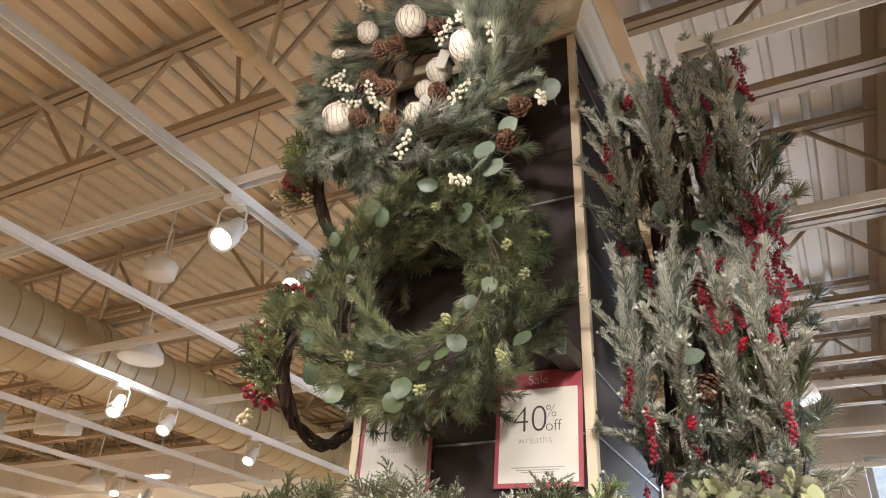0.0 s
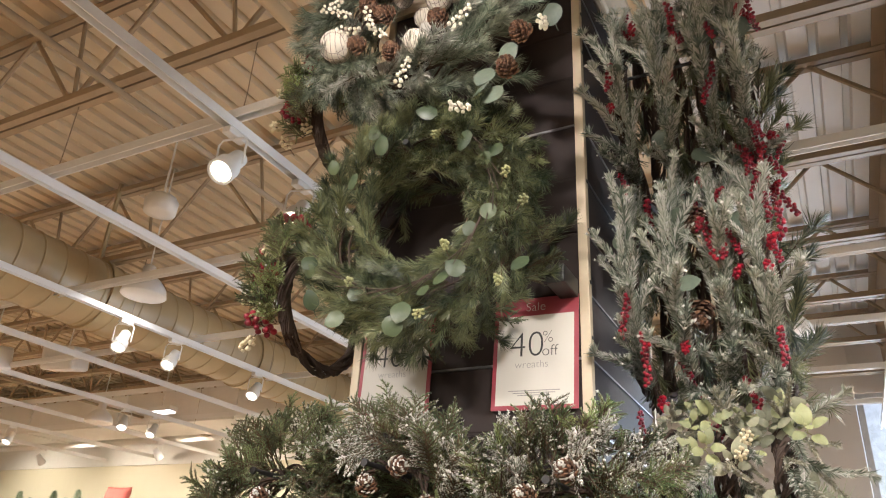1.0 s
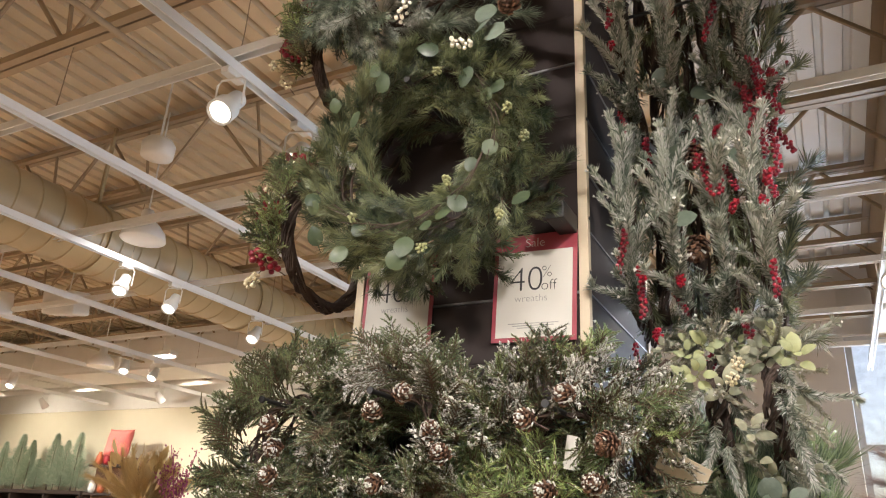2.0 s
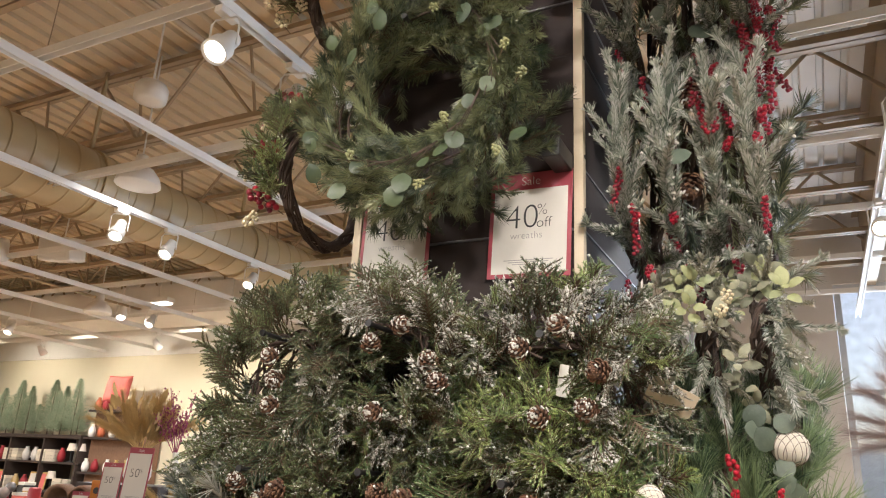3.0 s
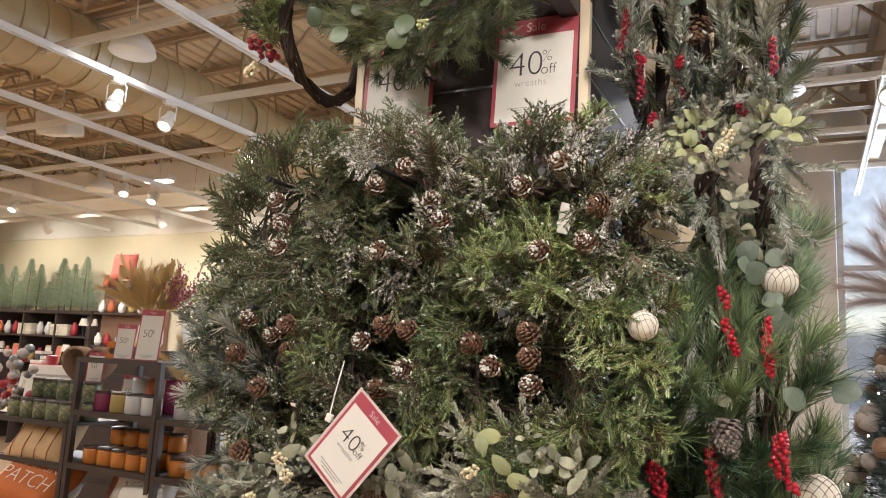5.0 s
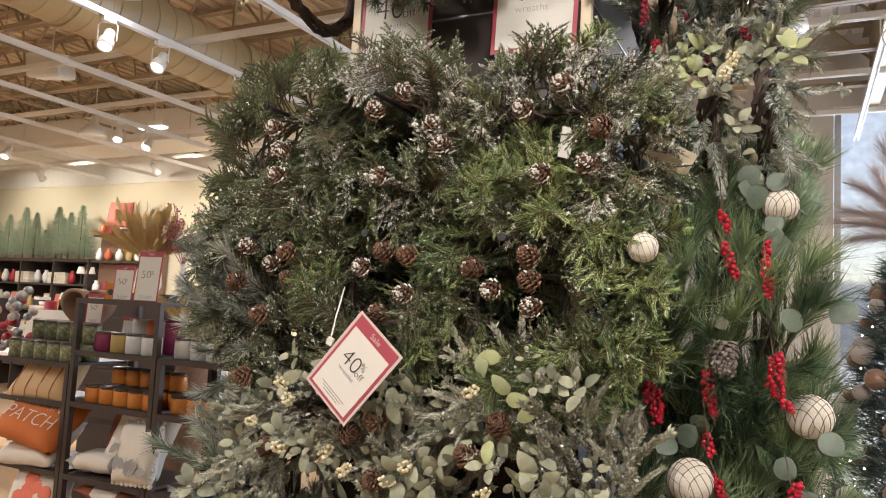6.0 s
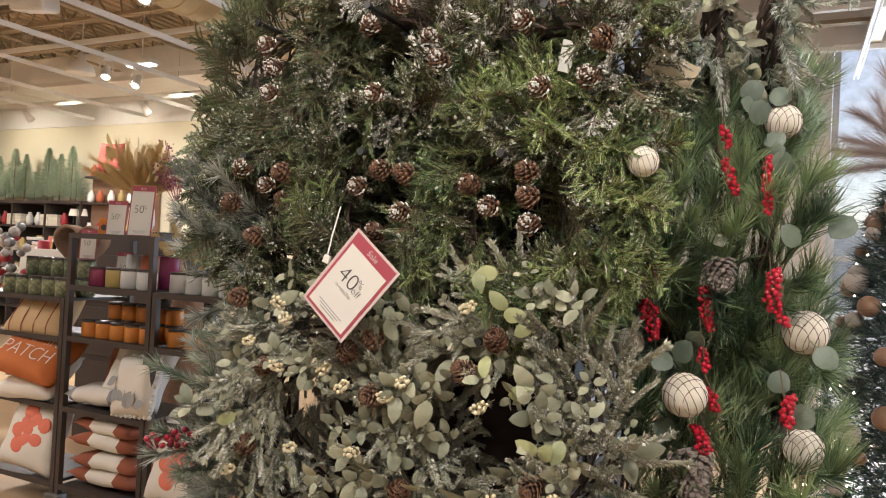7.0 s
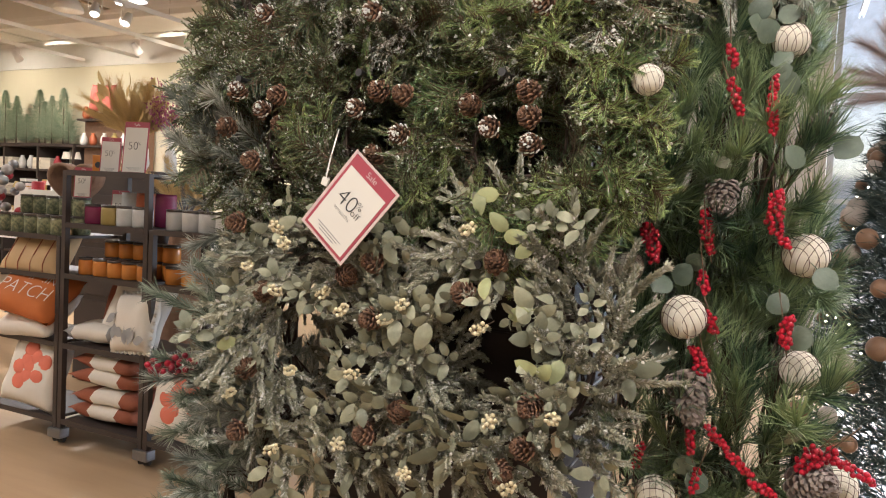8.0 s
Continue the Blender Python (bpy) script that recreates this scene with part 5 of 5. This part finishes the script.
SH = (0.14, 0.58, 0.98, 1.27, 1.565)
rack(-3.23, -2.59, SH, "dark brown steel shelving rack on casters, full of candles and cushions")
rack(-2.55, -1.93, SH[:4], "dark brown steel shelving rack with candles and cushions")
rack(-3.92, -3.27, (0.14, 0.58, 0.965, 1.19), "low dark brown shelving rack with jars and cushions")
Q = random.Random(12)
CL = "candles on the rack"
for x, mat, lab in ((-3.12, M["merlot"], "deep merlot candle jar"), (-2.985, M["mustard"], "mustard yellow candle jar"), (-2.865, M["pale_jar"], "pale grey candle jar"), (-2.74, M["pale_jar"], "pale grey candle jar")):
    jar(pose(x, RY + 0.10, 1.27), 0.055, 0.10, mat, lab)
for x, mat, lab in ((-2.93, M["terracotta"], "terracotta orange candle pot"), (-2.78, M["merlot"], "deep merlot candle jar"), (-3.05, M["pale_jar"], "pale grey candle jar")):
    jar(pose(x, RY + 0.30, 1.27), 0.06, 0.19, mat, lab, False)
for k in range(5):
    jar(pose(-3.14 + 0.115 * k, RY + 0.08, 0.98), 0.050, 0.085, M["amber"], "amber glass candle jar")
    jar(pose(-3.10 + 0.115 * k, RY + 0.22, 0.98), 0.050, 0.085, M["amber"], "amber glass candle jar")
    jar(pose(-3.10 + 0.115 * k, RY + 0.22, 1.0785), 0.050, 0.085, M["amber"], "amber glass candle jar stacked on another")
    jar(pose(-2.49 + 0.115 * k, RY + 0.10, 0.98), 0.050, 0.085, M["amber"], "amber glass candle jar")
    jar(pose(-2.49 + 0.115 * k, RY + 0.10, 1.27), 0.055, 0.10, M["pale_jar"], "pale grey candle jar")
for k in range(5):
    for y, z in ((0.06, 1.19), (0.20, 1.19), (0.20, 1.3025)):
        jar(pose(-3.83 + 0.118 * k, RY + y, z), 0.052, 0.10, M["green_jar"], "mottled green glass candle jar")
# cushions
W1 = (M["white_cloth"], M["rust"])
for k in range(4):
    pillow(pose(-2.92 + 0.02 * (k % 2), RY + 0.20, 0.19 + 0.098 * k, 82 + 5 * (k % 2), 0, Q.uniform(-8, 8)), 0.50, 0.42, 0.105, W1, "white cushion with rust side panels in a stack", 0.45, k)
pillow(pose(-2.86, RY + 0.20, 0.785, -20, 10, 12), 0.40, 0.40, 0.13, (M["white_cloth"], M["white_cloth"]), "white cushion with grey leaf print leaning on the shelf", None, 9)
leafy = thing("cushion", pose(-2.68, RY + 0.02, 0.76, -14, -6, -8), "cream scalloped cushion with grey leaf print", "cushion", "cushions on the rack")
link("cover", cushion("cover", 0.34, 0.34, 0.12, (M["white_cloth"], M["white_cloth"]), None, 21), leafy)
for k in range(7):
    link("leaf_print", leaf_mesh("leaf_print", M["ink_grey"], 0.085, 0.05, 0.0, 1.0, 0.0), leafy, pose(-0.09 + 0.09 * (k % 3), -0.066, -0.11 + 0.075 * (k // 3), 0, 40 * k, 0))
bead = bmesh.new()
bmesh.ops.create_icosphere(bead, subdivisions=1, radius=0.013)
bead = mesh_of("trim_bead", bead, M["white_cloth"], True)
for k in range(36):
    u = (k % 9) / 8 * 2 - 1
    s = k // 9
    link("trim_bead", bead, leafy, pose(*((u * 0.165, 0, 0.162), (u * 0.165, 0, -0.162), (0.162, 0, u * 0.165), (-0.162, 0, u * 0.165))[s]))
lp = pillow(pose(-3.02, RY + 0.28, 0.775, -14, 0, -10), 0.42, 0.38, 0.15, (M["rust"], M["rust"]), "rust brown plush cushion", None, 8)
pillow(pose(-3.06, RY + 0.17, 0.645, 86, 0, 8), 0.34, 0.34, 0.12, (M["white_cloth"], M["ink_grey"]), "pale grey cushion lying flat", 0.7, 7)
pillow(pose(-3.58, RY + 0.11, 1.075, -34, 0, 4), 0.50, 0.34, 0.15, (M["tan_cloth"], M["tan_cloth"]), "tan ribbed cushion leaning on the shelf", None, 4)
for tan in [o for o in scene.objects if o.name.startswith("cushion") and o.get("label", "").startswith("tan ribbed")]:
    for k in range(4):
        pts = [(-0.15 + 0.10 * k, -0.075 * max(1 - (v / 0.17) ** 4, 0) ** 0.5 - 0.002, v) for v in np.linspace(-0.155, 0.155, 9)]
        v, f = tube(pts, 0.003, 5)
        link("seam", data_mesh("seam", v, f, M["rust"]), tan)
pp = pillow(pose(-3.52, RY + 0.03, 0.835, -46, 8, 4), 0.52, 0.34, 0.17, (M["orange"], M["orange"]), "burnt orange cushion printed pumpkin patch", None, 5)
words("PUMPKIN", 0.088, M["white_cloth"], pp, 0, -0.090, 0.035, "lettering", 90, "CENTER")
words("PATCH", 0.125, M["white_cloth"], pp, 0.02, -0.092, -0.075, "lettering", 90, "CENTER")
tp = pillow(pose(-3.56, RY + 0.08, 0.70, -50, -4, 3), 0.46, 0.34, 0.14, (M["white_cloth"], M["white_cloth"]), "cream cushion with a grey treeline print", None, 6)
tree_print = bmesh.new()
for k in range(6):
    xx = -0.15 + 0.045 * k
    hh = 0.10 + 0.05 * ((k * 5) % 3)
    vs = [tree_print.verts.new(p) for p in ((xx - 0.03, -0.073, -0.06), (xx + 0.03, -0.073, -0.06), (xx, -0.066, -0.06 + hh))]
    tree_print.faces.new(vs)
part("print", tree_print, M["ink"], tp, "grey treeline print")
words("THANKFUL", 0.045, M["white_cloth"], tp, -0.03, -0.078, -0.055, "lettering", 90, "CENTER")
for x, lab, tz in ((-3.52, "white cushion with a coral pumpkin truck print on the bottom shelf", -16), (-2.33, "white cushion with a coral pumpkin truck print", -12)):
    w = pillow(pose(x, RY + 0.06, 0.37, tz, 6, 4), 0.44, 0.44, 0.15, (M["white_cloth"], M["white_cloth"]), lab, None, int(-x * 10))
    pr = bmesh.new()
    for k in range(9):
        a = k * 2.4
        rr = 0.11 * math.sqrt(k / 9)
        bmesh.ops.create_uvsphere(pr, u_segments=12, v_segments=8, radius=1, matrix=Matrix.Translation((rr * math.cos(a), -0.066, 0.02 + rr * math.sin(a) * 1.1)) @ Matrix.Diagonal((0.058, 0.014, 0.05, 1)))
    part("print", pr, M["coral"], w, "coral pumpkin print", True)
    part("print_bar", box(-0.14, 0.05, -0.058, -0.054, -0.15, -0.145), M["ink"], w)
    part("print_frame", box(-0.15, 0.13, -0.060, -0.056, 0.135, 0.142), M["ink"], w)
# signs and boxes on the rack
sale_sign(pose(-2.78, RY + 0.06, 1.565, -6, 0, 14), 0.150, 0.285, "red and white 50 percent off card in a stand", "50", "", group="sale signs on the rack")
sale_sign(pose(-2.99, RY + 0.08, 1.565, -6, 0, 22), 0.115, 0.20, "small red and white 50 percent off card in a stand", "50", "", group="sale signs on the rack")
sale_sign(pose(-3.36, RY + 0.20, 1.416, -4, 0, 22), 0.105, 0.18, "small red and white sale card among the jars", "50", "", group="sale signs on the rack")
sale_sign(pose(-3.13, RY + 0.27, 1.27, -6, 0, 16), 0.11, 0.20, "small red and white sale card behind the candles", "50", "", group="sale signs on the rack")
for x in (-3.16, -3.09):
    o = thing("gift_box", pose(x, RY + 0.16, 1.565, 0, 0, 25), "small orange gift box with a dark window", "box", "orange gift boxes")
    part("carton", box(-0.032, 0.032, -0.03, 0.03, 0, 0.10, 0.002), M["amber"], o)
    part("label", lathe([(0.018, 0), (0.017, 0.001)], 16), M["ink"], o, "dark round label", m=pose(0, -0.0305, 0.045, 90, 0, 0))

# heart basket and ornament tree on the low rack
hb = thing("heart_basket", pose(-3.62, RY + 0.36, 1.50, 0, 0, 18), "brown wicker heart-shaped basket", "basket")
pts = []
for k in range(40):
    a = 2 * math.pi * k / 40
    pts.append((0.0105 * 16 * math.sin(a) ** 3, 0.0105 * (13 * math.cos(a) - 5 * math.cos(2 * a) - 2 * math.cos(3 * a) - math.cos(4 * a))))
bm = bmesh.new()
rings = []
for off, y in ((0.9, 0.06), (1.0, 0.05), (1.0, -0.05), (0.9, -0.06), (0.8, -0.05), (0.8, 0.03)):
    rings.append([bm.verts.new((px * off, y, pz * off)) for px, pz in pts])
for a, b in zip(rings, rings[1:]):
    for k in range(40):
        bm.faces.new((a[k], a[(k + 1) % 40], b[(k + 1) % 40], b[k]))
bm.faces.new(rings[-1])
bm.faces.new(rings[0][::-1])
part("weave", bm, M["basket"], hb, smooth=True)
ot = thing("bauble_garland", pose(-3.98, RY + 0.12, 1.19), "heap of red, white and clear glass baubles on the rack", "baubles")
for k in range(34):
    b = bmesh.new()
    bmesh.ops.create_icosphere(b, subdivisions=3, radius=Q.uniform(0.022, 0.036))
    part("bauble", b, M[Q.choice(["bauble_red", "bauble_white", "bauble_white", "rail"])], ot, smooth=True, m=pose(Q.uniform(-0.16, 0.14), Q.uniform(-0.10, 0.10), 0.04 + 0.033 * (k // 3)))

# ---- pampas arrangement behind the rack ----
ped = thing("display_cabinet", pose(-4.05, 2.35, 0), "dark brown wooden display cabinet behind the rack", "cabinet")
part("carcass", box(-0.42, 0.42, -0.25, 0.25, 0, 1.62, 0.006), M["rack"], ped)
for z in (0.45, 0.85, 1.25):
    part("drawer_front", box(-0.40, 0.40, -0.262, -0.252, z - 0.18, z + 0.18, 0.004), M["rack"], ped)
vase = thing("pampas_vase", pose(-4.08, 2.3, 1.62), "tan pampas grass and dried leaves in a vase", "dried plants")
part("vase", lathe([(0.07, 0), (0.1, 0.06), (0.09, 0.18), (0.05, 0.24), (0.06, 0.26), (0.05, 0.255)], 24), M["white_paint"], vase, smooth=True)


def feather(length, width, n, mat, seed, sag=0.35, hair=0.0018):
    rng = random.Random(seed)
    g = Builder()
    pts = [Vector((sag * length * (k / 8) ** 2, 0, length * k / 8)) for k in range(9)]
    v, f = tube(pts, 0.0025, 4)
    g.add(v, f)
    for i in range(n):
        u = 0.35 + 0.65 * rng.random()
        k = min(int(u * 8), 7)
        p = pts[k].lerp(pts[k + 1], u * 8 - k)
        d = (pts[k + 1] - pts[k]).normalized()
        az = rng.uniform(0, 6.28)
        a = d.orthogonal().normalized()
        w = d * 1.2 + (a * math.cos(az) + d.cross(a) * math.sin(az)) * rng.uniform(0.2, 0.7)
        g.spike(p, w, width * rng.uniform(0.6, 1.3) * (1.25 - u * 0.6), hair)
    return g.mesh("pampas_stem", mat)


fe = [feather(0.46, 0.13, 420, M["pampas"], 700 + k) for k in range(3)]
for k in range(40):
    a = k * 2.4
    link("pampas_stem", fe[k % 3], vase, toward((0, 0, 0.2), (0.9 * math.cos(a), 0.5 * math.sin(a), 0.85), Q.uniform(0, 6.28), Q.uniform(0.75, 1.1)))
dry = leaf_mesh("dried_leaf", M["pampas"], 0.11, 0.045, 0.4, 1.0)
for k in range(30):
    a = Q.uniform(0, 6.28)
    link("dried_leaf", dry, vase, toward((0.20 * math.cos(a), 0.12 * math.sin(a) - 0.1, 0.34 + Q.uniform(0, 0.28)), (0.6 * math.cos(a), -0.2, 1), Q.uniform(0, 6.28), Q.uniform(0.8, 1.2)))
fl = thing("pink_blossom", pose(-3.72, 2.3, 1.62), "magenta blossom branches in a bottle", "dried plants")
part("bottle", lathe([(0.04, 0), (0.05, 0.1), (0.02, 0.2), (0.022, 0.24)], 16), M["white_paint"], fl, smooth=True)
for k in range(9):
    g = Builder()
    a = Q.uniform(0, 6.28)
    tip = Vector((0.22 * math.cos(a), 0.14 * math.sin(a), Q.uniform(0.45, 0.72)))
    v, f = tube([(0, 0, 0.2), tip * 0.6 + Vector((0, 0, 0.08)), tip], 0.003, 4)
    g.add(v, f)
    for q in range(34):
        p = Vector((0, 0, 0.2)).lerp(tip, Q.uniform(0.45, 1.0)) + Vector([Q.uniform(-0.04, 0.04) for _ in range(3)])
        g.blob(p, Q.uniform(0.006, 0.014), Q)
    link("blossom_branch", g.mesh("blossom_branch", M["magenta"]), fl)
# palm-like dried plume beside it
pl = thing("dried_plume", pose(-3.45, 2.2, 0), "tall floor vase with beige dried plumes", "dried plants")
part("vase", lathe([(0.12, 0), (0.16, 0.2), (0.15, 0.9), (0.08, 1.3), (0.09, 1.34)], 24), M["basket"], pl, smooth=True)
for k in range(12):
    a = k * 2.4
    link("pampas_stem", fe[k % 3], pl, toward((0, 0, 1.28), (0.8 * math.cos(a), 0.5 * math.sin(a), 0.8), Q.uniform(0, 6.28), Q.uniform(0.7, 1.0)))

# ---- the long back shelf with its row of little trees ----
bs = thing("wall_shelving", pose(0, 6.1, 0), "long dark wooden wall shelving with small gifts", "shelving")
part("top_board", box(-13.6, -9.45, -0.22, 0.36, 2.10, 2.15, 0.004), M["rack"], bs)
for z in (0.4, 0.85, 1.30, 1.72):
    part("shelf", box(-13.6, -9.45, -0.18, 0.36, z, z + 0.03), M["rack"], bs)
for k in range(6):
    part("divider", box(-13.6 + 0.82 * k, -13.57 + 0.82 * k, -0.2, 0.36, 0.0, 2.10), M["rack"], bs)
tc = thing("tall_cabinet", pose(-8.9, 6.05, 0), "tall brown wooden shelving cabinet against the back wall", "cabinet")
part("carcass", box(-0.52, 0.52, 0.0, 0.40, 0.0, 2.64, 0.006), M["basket"], tc)
for z in (0.6, 1.1, 1.6, 2.1, 2.5):
    part("shelf", box(-0.5, 0.5, -0.16, -0.004, z, z + 0.03), M["rack"], tc)
for x in (-8.98,):
    pillow(pose(x, 6.0, 2.85, -8, 0, 8), 0.46, 0.42, 0.15, (M["pink"], M["pink"]), "coral pink tasselled cushion on top of the cabinet", None, 3, "pink cushions")


for k in range(22):
    x, z = -9.32 + 0.21 * (k % 5) + Q.uniform(-0.04, 0.04), (0.63, 1.13, 1.63, 2.13, 2.53)[k // 5 % 5]
    b = thing("pottery_vase", pose(x, 5.965, z), "small glazed vase on the tall cabinet", "vase", "vases on the tall cabinet")
    part("body", lathe([(0.035, 0), (0.055, 0.05), (0.05, 0.12), (0.022, 0.17), (0.028, 0.19), (0.022, 0.185)], 16), M[Q.choice(["terracotta", "bauble_red", "mustard", "white_paint", "orange"])], b, smooth=True)


def mini_tree(name, mat, h, r, n, seed):
    rng = random.Random(seed)
    g = Builder()
    v, f = tube([(0, 0, 0), (0, 0, h * 0.95)], [0.012, 0.004], 6)
    g.add(v, f, 1)
    for i in range(n):
        u = (i + rng.random()) / n
        a = i * 2.39996
        rr = r * (1 - u) ** 0.85 * rng.uniform(0.5, 1.05)
        z = h * (0.08 + 0.9 * u)
        p = Vector((rr * 0.35 * math.cos(a), rr * 0.35 * math.sin(a), z))
        way = Vector((math.cos(a), math.sin(a), rng.uniform(0.1, 0.9)))
        for q in range(5):
            g.spike(p + way * rr * 0.13 * q, way + Vector([rng.uniform(-0.8, 0.8) for _ in range(3)]), max(0.04, rr * 0.5), 0.006)
    return g.mesh(name, (mat, M["stem"]))


mt = [mini_tree("little_tree", M["tree_lit"], 0.8, 0.26, 460, 800 + k) for k in range(3)]
for k in range(19):
    x = -13.4 + 0.205 * k + Q.uniform(-0.05, 0.05)
    t = tagged(link("little_tree", mt[k % 3], None, pose(x, 6.05 + Q.uniform(-0.08, 0.08), 2.15, 0, 0, k * 70) @ Matrix.Scale(Q.choice([0.6, 0.85, 1.0, 0.95, 1.1]), 4)), "small slim green artificial tree on the back shelf", "tree", "little trees")
for k in range(58):
    x = -13.5 + 0.07 * k
    z = (1.75, 1.33, 0.88)[k % 3]
    kind = Q.choice(["book", "frame", "house", "vase"])
    if kind == "book":
        b = thing("book_stack", pose(x, 5.98, z, 0, 0, Q.uniform(-15, 15)), "stack of pale bound books", "books", "books on the back shelf")
        for q in range(4):
            part("book", box(-0.09, 0.09, -0.06, 0.06, q * 0.045, q * 0.045 + 0.043, 0.003), M["book"], b)
    elif kind == "frame":
        b = thing("photo_frame", pose(x, 5.96, z, -8, 0, Q.uniform(-15, 15)), "gilt photo frame with a pale picture", "picture frame", "frames on the back shelf")
        part("border", box(-0.09, 0.09, -0.008, 0.008, 0, 0.26, 0.003), M["gold"], b)
        part("picture", box(-0.07, 0.07, -0.0105, -0.0085, 0.025, 0.235), M[Q.choice(["paper", "paper", "pink"])], b)
    elif kind == "house":
        b = thing("small_lamp", pose(x, 5.98, z), "small lamp with a white fabric shade", "lamp", "lamps on the back shelf")
        part("shade", lathe([(0.075, 0.17), (0.05, 0.28), (0.046, 0.28), (0.07, 0.172)], 18), M["white_cloth"], b)
        part("base", lathe([(0.05, 0), (0.05, 0.012), (0.010, 0.02), (0.008, 0.19)], 14), M["black"], b)
    else:
        b = thing("pottery_vase", pose(x, 5.98, z), "small glazed vase on the back shelf", "vase", "vases on the back shelf")
        part("body", lathe([(0.035, 0), (0.06, 0.06), (0.055, 0.13), (0.025, 0.19), (0.03, 0.21), (0.025, 0.205)], 18), M[Q.choice(["pale_jar", "terracotta", "bauble_red", "mustard", "white_paint"])], b, smooth=True)
# a table with goods between the rack and the wall
tb = thing("display_table", pose(-5.6, 3.1, 0), "white display table covered with gifts", "table")
part("tabletop", box(-1.3, 1.3, -0.5, 0.5, 0.98, 1.02, 0.004), M["white_paint"], tb)
for x in (-1.2, 1.2):
    for y in (-0.42, 0.42):
        part("leg", box(x - 0.03, x + 0.03, y - 0.03, y + 0.03, 0, 0.98), M["white_paint"], tb)
for k in range(46):
    x, y = -5.6 + Q.uniform(-1.25, 1.25), 3.1 + Q.uniform(-0.42, 0.42)
    col = M[Q.choice(["pale_jar", "bauble_red", "terracotta", "white_paint", "mustard", "black", "pink", "book"])]
    hh = Q.uniform(0.12, 0.5)
    o = thing("gift_box" if k % 2 else "gift_tin", pose(x, y, 1.02, 0, 0, Q.uniform(0, 90)), "boxed gift on the display table" if k % 2 else "round gift tin on the display table", "box" if k % 2 else "tin", "gifts on the table")
    if k % 2:
        part("carton", box(-0.06, 0.06, -0.05, 0.05, 0, hh, 0.003), col, o)
        part("lid", box(-0.063, 0.063, -0.053, 0.053, hh + 0.001, hh + 0.03, 0.003), M["paper"], o)
    else:
        part("tin", lathe([(0.05, 0), (0.055, 0.01), (0.055, hh), (0.04, hh + 0.01)], 18), col, o, smooth=True)
ws = thing("white_easel_sign", pose(-5.35, 2.5, 1.02, -5, 0, 20), "white boxed sign board with unreadable print on the table", "sign")
part("board", box(-0.32, 0.32, -0.015, 0.015, 0, 0.42, 0.005), M["paper"], ws)
bm = bmesh.new()
for k in range(5):
    box(-0.24, 0.24 - 0.06 * (k % 3), -0.0175, -0.0155, 0.10 + 0.055 * k, 0.12 + 0.055 * k, bm=bm)
part("print", bm, M["ink_grey"], ws)

# ---- lit Christmas tree with a plume beside the window ----
xt = thing("christmas_tree", pose(0.94, 1.28, 0), "dark decorated Christmas tree with fairy lights, baubles and a mauve plume", "Christmas tree")
rng = random.Random(90)
g = Builder()
for i in range(5200):
    u = (i / 5200) ** 0.8
    a = i * 2.39996
    rr = 0.44 * (1 - u) ** 0.40 + 0.03
    k = rng.uniform(0.2, 0.95)
    p = Vector((rr * math.cos(a) * k, rr * math.sin(a) * k, 0.12 + 1.85 * u))
    for q in range(5):
        g.spike(p, (math.cos(a) + rng.uniform(-0.8, 0.8), math.sin(a) + rng.uniform(-0.8, 0.8), rng.uniform(-0.4, 0.9)), rng.uniform(0.05, 0.10), 0.006)
tagged(link("needle_crown", g.mesh("needle_crown", M["tree_dark"]), xt), "dark green needle branches", kind="stuff")
part("trunk", lathe([(0.04, 0), (0.035, 0.4), (0.01, 1.95)], 10), M["stem"], xt)
bl = bmesh.new()
bmesh.ops.create_icosphere(bl, subdivisions=3, radius=1)
bauble = {m: mesh_of("bauble", bl.copy(), M[m], True) for m in ("bauble_white", "bauble_brown", "rail")}
bulb = bmesh.new()
bmesh.ops.create_icosphere(bulb, subdivisions=1, radius=0.0038)
bulb = mesh_of("fairy_light", bulb, M["fairy"])
for k in range(110):
    u = rng.random() ** 1.3
    a = rng.uniform(2.2, 5.2)
    rr = 0.44 * (1 - u) ** 0.40 + 0.02
    link("bauble", bauble[rng.choice(["bauble_white", "bauble_brown", "bauble_brown", "bauble_brown"])], xt, pose(rr * math.cos(a), rr * math.sin(a), 0.12 + 1.85 * u) @ Matrix.Scale(rng.uniform(0.02, 0.042), 4))
for k in range(90):
    u = rng.random() ** 1.2
    a = rng.uniform(2.0, 5.4)
    rr = 0.46 * (1 - u) ** 0.40 + 0.02
    link("fairy_light", bulb, xt, pose(rr * math.cos(a), rr * math.sin(a), 0.12 + 1.85 * u))
fp = [feather(0.36, 0.15, 520, M["plume"], 720 + k, 0.35, 0.0011) for k in range(3)]
for k in range(7):
    a = 2.5 + 0.3 * k
    link("plume", fp[k % 3], xt, toward((0, 0, 1.90), (0.8 * math.cos(a), 0.8 * math.sin(a), 0.42 + 0.14 * (k % 4)), Q.uniform(0, 6.28), Q.uniform(0.85, 1.1)))
